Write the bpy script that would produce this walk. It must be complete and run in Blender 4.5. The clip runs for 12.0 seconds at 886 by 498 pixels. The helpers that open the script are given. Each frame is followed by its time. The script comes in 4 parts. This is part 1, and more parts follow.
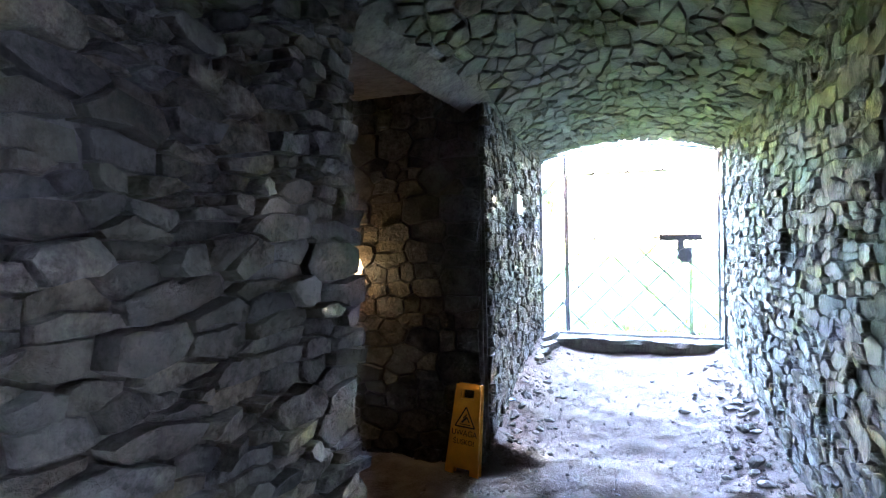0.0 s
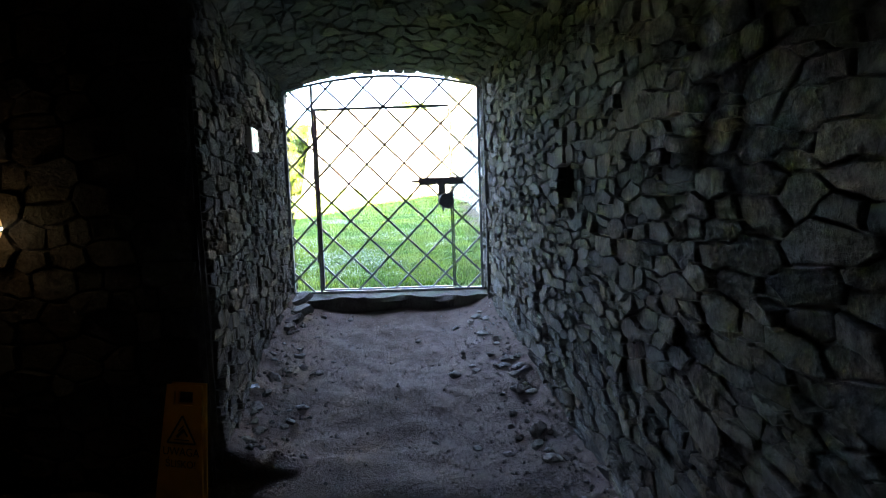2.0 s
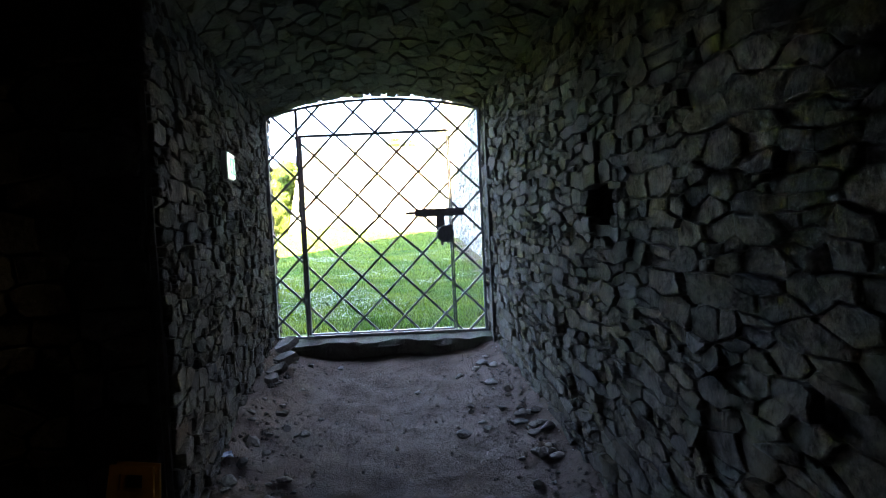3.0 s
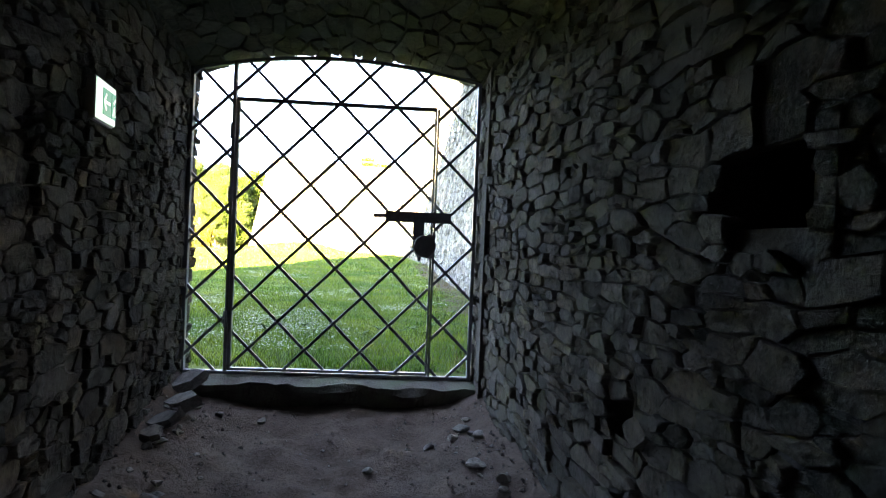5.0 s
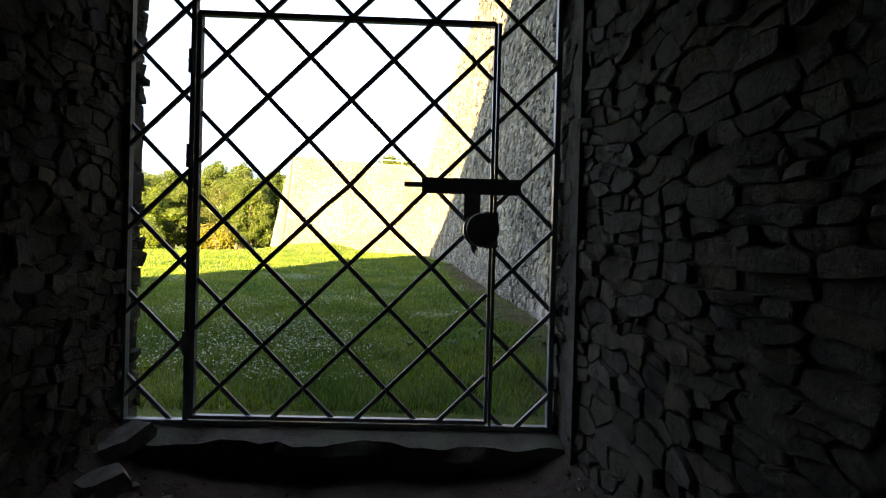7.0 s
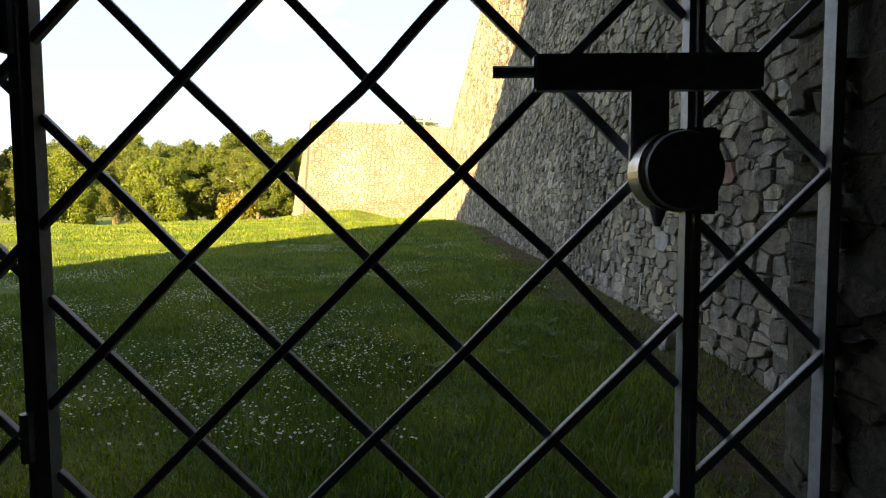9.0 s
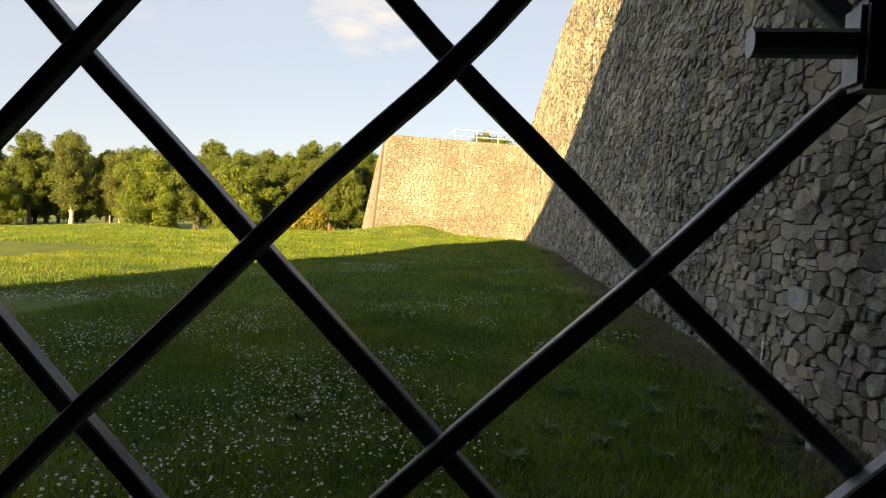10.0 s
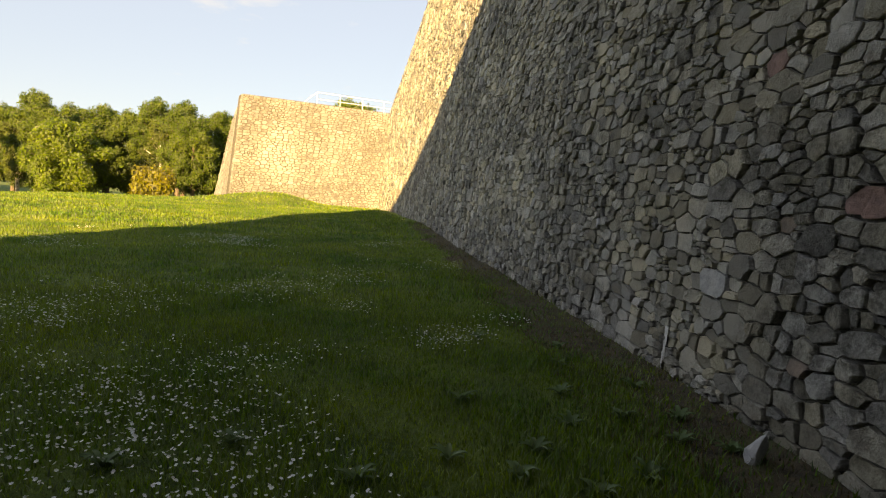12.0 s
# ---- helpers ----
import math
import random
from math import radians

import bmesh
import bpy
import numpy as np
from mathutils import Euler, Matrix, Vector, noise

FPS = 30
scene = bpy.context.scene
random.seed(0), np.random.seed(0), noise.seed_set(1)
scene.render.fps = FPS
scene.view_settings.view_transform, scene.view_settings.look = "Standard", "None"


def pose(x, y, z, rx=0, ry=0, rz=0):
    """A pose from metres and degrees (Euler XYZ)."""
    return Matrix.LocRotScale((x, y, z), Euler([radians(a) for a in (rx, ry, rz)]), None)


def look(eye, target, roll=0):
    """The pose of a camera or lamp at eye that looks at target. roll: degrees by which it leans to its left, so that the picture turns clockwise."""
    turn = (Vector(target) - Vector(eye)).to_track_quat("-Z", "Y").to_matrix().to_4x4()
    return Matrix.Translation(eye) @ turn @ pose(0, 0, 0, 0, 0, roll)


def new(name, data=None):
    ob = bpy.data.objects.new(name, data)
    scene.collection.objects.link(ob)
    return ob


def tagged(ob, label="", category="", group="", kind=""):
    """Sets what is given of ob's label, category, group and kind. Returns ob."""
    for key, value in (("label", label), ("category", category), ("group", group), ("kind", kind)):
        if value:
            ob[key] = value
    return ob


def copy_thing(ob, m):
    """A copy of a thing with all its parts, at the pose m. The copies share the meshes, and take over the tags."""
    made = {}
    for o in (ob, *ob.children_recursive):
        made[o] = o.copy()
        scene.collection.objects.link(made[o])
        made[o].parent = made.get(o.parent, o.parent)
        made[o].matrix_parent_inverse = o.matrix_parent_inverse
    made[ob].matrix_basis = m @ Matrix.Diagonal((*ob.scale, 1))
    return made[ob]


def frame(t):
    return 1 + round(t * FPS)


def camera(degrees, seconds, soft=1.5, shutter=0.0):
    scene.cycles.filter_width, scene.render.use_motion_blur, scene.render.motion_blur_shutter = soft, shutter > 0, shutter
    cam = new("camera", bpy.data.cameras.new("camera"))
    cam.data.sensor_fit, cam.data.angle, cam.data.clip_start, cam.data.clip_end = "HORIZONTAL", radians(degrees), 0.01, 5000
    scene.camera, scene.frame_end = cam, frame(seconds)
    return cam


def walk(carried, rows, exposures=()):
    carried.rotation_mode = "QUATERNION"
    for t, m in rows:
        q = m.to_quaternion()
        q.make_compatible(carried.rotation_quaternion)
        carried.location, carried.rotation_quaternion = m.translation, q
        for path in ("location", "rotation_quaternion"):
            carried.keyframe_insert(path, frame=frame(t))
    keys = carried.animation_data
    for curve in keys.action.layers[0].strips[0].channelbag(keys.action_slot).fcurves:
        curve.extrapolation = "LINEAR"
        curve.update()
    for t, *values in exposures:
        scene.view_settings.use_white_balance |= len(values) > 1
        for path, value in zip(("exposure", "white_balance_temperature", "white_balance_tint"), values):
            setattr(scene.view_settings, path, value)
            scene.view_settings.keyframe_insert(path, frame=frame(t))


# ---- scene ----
import collections

cam = camera(70.8, 12.0, soft=1.1)
PATH = [
    (0, (0.872, -7.785, 1.267), (0.092, -5.944, 1.218), -1.3),
    (0.5, (0.82, -7.658, 1.346), (0.479, -5.689, 1.285), -3.5),
    (1, (0.728, -7.477, 1.335), (0.74, -5.479, 1.248), -1.7),
    (1.5, (0.698, -7.12, 1.259), (0.645, -5.128, 1.09), -4.8),
    (2, (0.693, -6.71, 1.189), (0.66, -4.723, 0.964), -2.0),
    (2.5, (0.594, -6.478, 1.191), (0.718, -4.487, 1.047), -0.5),
    (3, (0.575, -6.094, 1.135), (0.585, -4.097, 1.026), -2.7),
    (3.5, (0.584, -5.721, 1.131), (0.578, -3.724, 1.017), 0.9),
    (5.3, (0.486, -4.384, 0.969), (0.64, -2.39, 0.959), 1.6),
    (5.5, (0.499, -4.281, 0.999), (0.676, -2.29, 0.938), 1.0),
    (6, (0.441, -3.901, 0.89), (0.531, -1.908, 0.737), -1.2),
    (6.5, (0.447, -3.466, 0.911), (0.523, -1.468, 0.844), 1.2),
    (7, (0.378, -3.028, 0.886), (0.432, -1.028, 0.868), 1.6),
    (7.2, (0.402, -2.875, 0.874), (0.379, -0.875, 0.856), 2.3),
    (9, (0.173, -1.365, 0.887), (0.153, 0.63, 0.749), -0.3),
    (9.5, (0.162, -0.986, 0.972), (-0.101, 0.996, 0.91), 1.0),
    (10, (0.07, -0.623, 0.998), (-0.165, 1.361, 0.909), 2.3),
    (10.5, (0.005, -0.349, 0.99), (-0.195, 1.639, 0.894), 2.6),
    (11, (-0.055, -0.05, 1.005), (-0.251, 1.935, 0.859), 2.2),
    (11.5, (-0.066, 0.11, 0.989), (0.017, 2.103, 0.839), 2.4),
    (12, (-0.071, 0.155, 0.987), (0.139, 2.137, 0.824), 3.6),
]
walk(cam, [(t, look(eye, target, roll)) for t, eye, target, roll in PATH], exposures=[
    (0, 10.0, 5200, 16), (0.3, 8.5, 5150, 16), (0.6, 7.3, 5150, 15), (1.5, 6.6, 5350, 13), (3.5, 5.8, 5650, 12), (5.5, 5.05, 6250, 11), (6.5, 3.85, 6600, 10),
    (7.2, 3.22, 6900, 10), (9.0, 2.7, 7350, 10), (9.5, 2.35, 7500, 10), (10, 2.2, 7700, 11), (12, 2.25, 7850, 11)])


# ---- world, sun, exposure ----
CLOUD_AT = (-0.240, 0.93, 0.312)
SUN_TRAVEL = Vector((0.2, 1.0, -0.25)).normalized()      # the way the evening light goes
world = bpy.data.worlds.new("sky")
scene.world = world
world.use_nodes = True
wt = world.node_tree
bg = wt.nodes["Background"]
sky = wt.nodes.new("ShaderNodeTexSky")
sky.sky_type = "NISHITA"
sky.sun_disc = False
sky.sun_elevation = math.asin(-SUN_TRAVEL.z)
sky.sun_rotation = math.atan2(-SUN_TRAVEL.x, -SUN_TRAVEL.y)
sky.air_density, sky.dust_density, sky.ozone_density = 1.0, 0.12, 1.2
cl_co = wt.nodes.new("ShaderNodeTexCoord")
cl_map = wt.nodes.new("ShaderNodeMapping")
cl_map.inputs["Scale"].default_value = (1.0, 1.0, 3.2)
cl_noise = wt.nodes.new("ShaderNodeTexNoise")
cl_noise.inputs["Scale"].default_value = 2.6
cl_noise.inputs["Detail"].default_value = 7
cl_ramp = wt.nodes.new("ShaderNodeValToRGB")
cl_ramp.color_ramp.elements[0].position, cl_ramp.color_ramp.elements[1].position = 0.64, 0.90
cl_mix = wt.nodes.new("ShaderNodeMixRGB")
cl_mix.inputs["Color2"].default_value = (3.3, 3.25, 3.2, 1)
wt.links.new(cl_co.outputs["Generated"], cl_map.inputs["Vector"])
wt.links.new(cl_map.outputs["Vector"], cl_noise.inputs["Vector"])
wt.links.new(cl_noise.outputs["Fac"], cl_ramp.inputs["Fac"])
# one bright evening cloud over the bastion
puff_dot = wt.nodes.new("ShaderNodeVectorMath")
puff_dot.operation = "DOT_PRODUCT"
puff_dot.inputs[1].default_value = Vector(CLOUD_AT).normalized()
puff_edge = wt.nodes.new("ShaderNodeMapRange")
puff_edge.inputs["From Min"].default_value, puff_edge.inputs["From Max"].default_value = math.cos(radians(6.0)), 1.0
puff_noise = wt.nodes.new("ShaderNodeTexNoise")
puff_noise.inputs["Scale"].default_value, puff_noise.inputs["Detail"].default_value = 15.0, 9
puff_sum = wt.nodes.new("ShaderNodeMath")
puff_sum.operation = "MULTIPLY_ADD"
puff_sum.inputs[1].default_value = 2.6
puff_ramp = wt.nodes.new("ShaderNodeValToRGB")
puff_ramp.color_ramp.elements[0].position, puff_ramp.color_ramp.elements[1].position = 0.0, 1.0
puff_max = wt.nodes.new("ShaderNodeMath")
puff_max.operation = "MAXIMUM"
wt.links.new(cl_co.outputs["Generated"], puff_dot.inputs[0])
wt.links.new(cl_map.outputs["Vector"], puff_noise.inputs["Vector"])
wt.links.new(puff_dot.outputs["Value"], puff_edge.inputs["Value"])
wt.links.new(puff_edge.outputs["Result"], puff_sum.inputs[2])
wt.links.new(puff_noise.outputs["Fac"], puff_sum.inputs[0])
puff_fit = wt.nodes.new("ShaderNodeMapRange")
puff_fit.inputs["From Min"].default_value, puff_fit.inputs["From Max"].default_value = 1.75, 2.9
wt.links.new(puff_sum.outputs[0], puff_fit.inputs["Value"])
wt.links.new(puff_fit.outputs["Result"], puff_ramp.inputs["Fac"])
wt.links.new(puff_ramp.outputs["Color"], puff_max.inputs[0])
wt.links.new(cl_ramp.outputs["Color"], puff_max.inputs[1])
wt.links.new(puff_max.outputs[0], cl_mix.inputs["Fac"])
veil = wt.nodes.new("ShaderNodeMixRGB")                  # thin even haze over the whole sky
veil.inputs["Fac"].default_value = 0.82
veil.inputs["Color2"].default_value = (1.95, 2.25, 2.95, 1)
wt.links.new(sky.outputs["Color"], veil.inputs["Color1"])
wt.links.new(veil.outputs["Color"], cl_mix.inputs["Color1"])
wt.links.new(cl_mix.outputs["Color"], bg.inputs["Color"])
bg.inputs["Strength"].default_value = 0.066

sun_data = bpy.data.lights.new("sun", "SUN")
sun_data.energy, sun_data.angle, sun_data.color = 5.0, radians(0.6), (1.0, 0.71, 0.34)
sun = new("sun", sun_data)
sun.matrix_world = look((0, 0, 60), Vector((0, 0, 60)) + SUN_TRAVEL)


# ---- materials ----
def nodes_of(m):
    m.use_nodes = True
    return m.node_tree, m.node_tree.nodes["Principled BSDF"]


def grainy(name, c1, c2, scale, rough=0.9, bump=0.4, source="", spread=0.35, stain=None, stain_scale=1.2, fine=60.0, metallic=0.0, distance=0.02, stain_at=(0.45, 0.7)):
    """Two colours mixed by noise at two scales, a stain colour, a brightness that differs from piece to piece, and relief."""
    m = bpy.data.materials.new(name)
    nt, bsdf = nodes_of(m)
    N, K = nt.nodes, nt.links
    geo = N.new("ShaderNodeNewGeometry")
    n1 = N.new("ShaderNodeTexNoise")
    n1.inputs["Scale"].default_value, n1.inputs["Detail"].default_value, n1.inputs["Roughness"].default_value = scale, 8, 0.65
    K.new(geo.outputs["Position"], n1.inputs["Vector"])
    ramp = N.new("ShaderNodeValToRGB")
    ramp.color_ramp.elements[0].position, ramp.color_ramp.elements[1].position = 0.37, 0.63
    ramp.color_ramp.elements[0].color, ramp.color_ramp.elements[1].color = (*c1, 1), (*c2, 1)
    n0 = N.new("ShaderNodeTexNoise")
    n0.inputs["Scale"].default_value, n0.inputs["Detail"].default_value, n0.inputs["Roughness"].default_value = fine, 6, 0.7
    K.new(geo.outputs["Position"], n0.inputs["Vector"])
    mg = N.new("ShaderNodeMath")
    mg.operation = "MULTIPLY_ADD"
    mg.inputs[1].default_value = 0.55
    mb = N.new("ShaderNodeMath")
    mb.operation = "MULTIPLY_ADD"
    mb.inputs[1].default_value, mb.inputs[2].default_value = 0.9, -0.225
    K.new(n0.outputs["Fac"], mg.inputs[0])
    K.new(n1.outputs["Fac"], mb.inputs[0])
    K.new(mb.outputs[0], mg.inputs[2])
    K.new(mg.outputs[0], ramp.inputs["Fac"])
    col = ramp.outputs["Color"]
    if stain:
        n2 = N.new("ShaderNodeTexNoise")
        n2.inputs["Scale"].default_value, n2.inputs["Detail"].default_value = stain_scale, 5
        K.new(geo.outputs["Position"], n2.inputs["Vector"])
        r2 = N.new("ShaderNodeValToRGB")
        r2.color_ramp.elements[0].position, r2.color_ramp.elements[1].position = stain_at
        K.new(n2.outputs["Fac"], r2.inputs["Fac"])
        mx = N.new("ShaderNodeMixRGB")
        mx.inputs["Color2"].default_value = (*stain, 1)
        K.new(r2.outputs["Color"], mx.inputs["Fac"])
        K.new(col, mx.inputs["Color1"])
        col = mx.outputs["Color"]
    if source:
        if source == "object":
            rnd = N.new("ShaderNodeObjectInfo").outputs["Random"]
        else:
            rnd = geo.outputs["Random Per Island"]
        hsv = N.new("ShaderNodeHueSaturation")
        mr = N.new("ShaderNodeMapRange")
        mr.inputs["To Min"].default_value, mr.inputs["To Max"].default_value = 1 - spread, 1 + spread
        K.new(rnd, mr.inputs["Value"])
        K.new(mr.outputs["Result"], hsv.inputs["Value"])
        ms = N.new("ShaderNodeMath")
        ms.operation = "MULTIPLY"
        ms.inputs[1].default_value = 7.31
        fr = N.new("ShaderNodeMath")
        fr.operation = "FRACT"
        K.new(rnd, ms.inputs[0])
        K.new(ms.outputs[0], fr.inputs[0])
        mh = N.new("ShaderNodeMapRange")
        mh.inputs["To Min"].default_value, mh.inputs["To Max"].default_value = 0.5, 1.5
        K.new(fr.outputs[0], mh.inputs["Value"])
        K.new(mh.outputs["Result"], hsv.inputs["Saturation"])
        K.new(col, hsv.inputs["Color"])
        col = hsv.outputs["Color"]
    K.new(col, bsdf.inputs["Base Color"])
    bsdf.inputs["Roughness"].default_value = rough
    bsdf.inputs["Metallic"].default_value = metallic
    if bump:
        n3 = N.new("ShaderNodeTexNoise")
        n3.inputs["Scale"].default_value, n3.inputs["Detail"].default_value, n3.inputs["Roughness"].default_value = fine, 7, 0.7
        K.new(geo.outputs["Position"], n3.inputs["Vector"])
        add = N.new("ShaderNodeMath")
        add.operation = "ADD"
        K.new(n1.outputs["Fac"], add.inputs[0])
        K.new(n3.outputs["Fac"], add.inputs[1])
        b = N.new("ShaderNodeBump")
        b.inputs["Strength"].default_value, b.inputs["Distance"].default_value = bump, distance
        K.new(add.outputs[0], b.inputs["Height"])
        K.new(b.outputs["Normal"], bsdf.inputs["Normal"])
    return m


def plain(name, colour, rough=0.5, metallic=0.0, emit=None, power=0.0):
    m = bpy.data.materials.new(name)
    nt, bsdf = nodes_of(m)
    bsdf.inputs["Base Color"].default_value = (*colour, 1)
    bsdf.inputs["Roughness"].default_value = rough
    bsdf.inputs["Metallic"].default_value = metallic
    if emit:
        bsdf.inputs["Emission Color"].default_value = (*emit, 1)
        bsdf.inputs["Emission Strength"].default_value = power
    return m


M_TSTONE = grainy("tunnel_stone", (0.040, 0.034, 0.026), (0.135, 0.118, 0.093), 9, 0.88, 1.0, "object", 0.42, (0.105, 0.105, 0.078), 2.2, 38, distance=0.045)
M_TREST = grainy("tunnel_stone_far", (0.040, 0.034, 0.026), (0.135, 0.118, 0.093), 9, 0.88, 1.0, "island", 0.42, (0.105, 0.105, 0.078), 2.2, 38, distance=0.045)
M_TMORTAR = grainy("tunnel_mortar", (0.085, 0.075, 0.062), (0.16, 0.143, 0.12), 14, 0.95, 0.8, fine=70)
M_WSTONE = grainy("scarp_stone", (0.125, 0.117, 0.098), (0.40, 0.380, 0.325), 9, 0.88, 1.0, "object", 0.45, (0.47, 0.435, 0.35), 0.9, 55, distance=0.035)
M_WREST = grainy("scarp_stone_far", (0.125, 0.117, 0.098), (0.40, 0.380, 0.325), 9, 0.88, 1.0, "island", 0.45, (0.47, 0.435, 0.35), 0.9, 55, distance=0.035)
M_RED = grainy("red_stone", (0.15, 0.095, 0.08), (0.27, 0.17, 0.145), 9, 0.88, 0.7)
M_BROWN = grainy("brown_stone", (0.13, 0.105, 0.085), (0.24, 0.19, 0.155), 9, 0.88, 0.7)
M_PALE = grainy("pale_stone", (0.30, 0.30, 0.30), (0.46, 0.455, 0.44), 14, 0.88, 0.7)
M_LIME = grainy("lime_stain", (0.42, 0.41, 0.39), (0.62, 0.61, 0.58), 25, 0.95, 0.4)
M_WMORTAR = grainy("scarp_mortar", (0.045, 0.042, 0.036), (0.12, 0.113, 0.098), 12, 0.95, 0.6)
M_FSTONE = grainy("bastion_stone", (0.125, 0.119, 0.110), (0.240, 0.229, 0.213), 3, 0.9, 0.5, "island", 0.2, (0.30, 0.286, 0.264), 0.35, 20)
M_FMORTAR = grainy("bastion_mortar", (0.07, 0.062, 0.05), (0.13, 0.118, 0.095), 5, 0.95, 0.3)
M_DIRT = grainy("dry_earth", (0.075, 0.053, 0.041), (0.16, 0.12, 0.097), 5, 0.97, 0.9, stain=(0.20, 0.157, 0.13), stain_scale=1.6, fine=55, distance=0.03)
M_ROCK = grainy("loose_rock", (0.15, 0.14, 0.13), (0.30, 0.28, 0.25), 12, 0.9, 0.6, "object", 0.3)
M_SILL = grainy("sill_stone", (0.075, 0.066, 0.055), (0.17, 0.155, 0.13), 6, 0.9, 0.7, stain=(0.12, 0.14, 0.09), stain_scale=3)
M_STEEL = grainy("painted_steel", (0.20, 0.21, 0.235), (0.30, 0.315, 0.345), 30, 0.40, 0.12, stain=(0.09, 0.055, 0.035), stain_scale=6, fine=180, metallic=0.1, distance=0.003, stain_at=(0.62, 0.85))
M_BRIGHT = grainy("worn_steel", (0.45, 0.44, 0.42), (0.62, 0.61, 0.59), 40, 0.35, 0.1, metallic=0.9, distance=0.002)
M_SOIL = grainy("grass_soil", (0.034, 0.070, 0.004), (0.110, 0.155, 0.007), 2.2, 0.98, 0.8, stain=(0.145, 0.190, 0.010), stain_scale=0.25, fine=30, distance=0.05)
M_STRIP = grainy("dead_grass", (0.030, 0.023, 0.013), (0.095, 0.072, 0.035), 9, 0.98, 0.9, stain=(0.06, 0.075, 0.014), stain_scale=3.5, fine=60, stain_at=(0.5, 0.66))


# ---- builders ----
def mesh(name, verts, faces, material, parent=None, label="", smooth=False):
    me = bpy.data.meshes.new(name)
    me.from_pydata([tuple(v) for v in verts], [], faces)
    me.materials.append(material)
    if smooth:
        me.polygons.foreach_set("use_smooth", [True] * len(me.polygons))
    me.update()
    ob = new(name, me)
    if parent:
        ob.parent = parent
    if label:
        ob["label"] = label
    return ob


def part(name, bm, material, parent, label="", smooth=False):
    bmesh.ops.recalc_face_normals(bm, faces=bm.faces)
    me = bpy.data.meshes.new(name)
    bm.to_mesh(me)
    bm.free()
    me.materials.append(material)
    if smooth:
        me.polygons.foreach_set("use_smooth", [True] * len(me.polygons))
    ob = new(name, me)
    if parent:
        ob.parent = parent
    if label:
        ob["label"] = label
    return ob


def box(bm, x0, x1, y0, y1, z0, z1, bevel=0.0, turn=None):
    c = Vector(((x0 + x1) / 2, (y0 + y1) / 2, (z0 + z1) / 2))
    got = bmesh.ops.create_cube(bm, size=1.0)["verts"]
    for v in got:
        v.co = Vector((v.co.x * (x1 - x0), v.co.y * (y1 - y0), v.co.z * (z1 - z0)))
        if turn:
            v.co = turn @ v.co
        v.co += c
    if bevel:
        edges = list({e for v in got for e in v.link_edges})
        bmesh.ops.bevel(bm, geom=edges, offset=bevel, segments=2, affect="EDGES")
    return bm


def rod(bm, a, b, r0, r1=None, n=8):
    a, b = Vector(a), Vector(b)
    d = b - a
    m = Matrix.Translation((a + b) / 2) @ d.to_track_quat("Z", "Y").to_matrix().to_4x4()
    bmesh.ops.create_cone(bm, cap_ends=True, segments=n, radius1=r0, radius2=r0 if r1 is None else r1, depth=d.length, matrix=m)
    return bm


def strip_surface(points, side, lean=0.0):
    """A wall face along a line of plan points: (metres along, height) -> place and outward normal. side: +1, the face looks to the left of the way along."""
    P = [Vector((x, y)) for x, y in points]
    L = [0.0]
    for a, b in zip(P, P[1:]):
        L.append(L[-1] + (b - a).length)

    def at(u, v, d=0.0):
        k = 0
        while k < len(P) - 2 and u > L[k + 1]:
            k += 1
        f = (u - L[k]) / (L[k + 1] - L[k])
        p = P[k].lerp(P[k + 1], f)
        t = (P[k + 1] - P[k]).normalized()
        if 0 < f < 1:
            w = 0.25
            if f > 1 - w and k < len(P) - 2:
                t = t.lerp((P[k + 2] - P[k + 1]).normalized(), (f - 1 + w) / (2 * w)).normalized()
            if f < w and k > 0:
                t = t.lerp((P[k] - P[k - 1]).normalized(), (w - f) / (2 * w)).normalized()
        n = Vector((-t.y, t.x)) * side
        q = p - n * lean * v + n * d
        return Vector((q.x, q.y, v))
    return at, L[-1]


def split(rng, u0, v0, u1, v1, big, out, wide=1.7, spread=0.6):
    """Cuts a rectangle into many uneven smaller ones, lying ones as a rule."""
    w, h = u1 - u0, v1 - v0
    limit = big * rng.uniform(1 - spread, 1 + spread)
    if w * h < limit * limit and w < 3.4 * h * wide and h < 1.6 * w:
        out.append((u0, v0, u1, v1))
        return
    k = rng.uniform(0.34, 0.66)
    if w > h * wide * rng.uniform(0.7, 1.3):
        c = u0 + w * k
        split(rng, u0, v0, c, v1, big, out, wide, spread)
        split(rng, c, v0, u1, v1, big, out, wide, spread)
    else:
        c = v0 + h * k
        split(rng, u0, v0, u1, c, big, out, wide, spread)
        split(rng, u0, c, u1, v1, big, out, wide, spread)


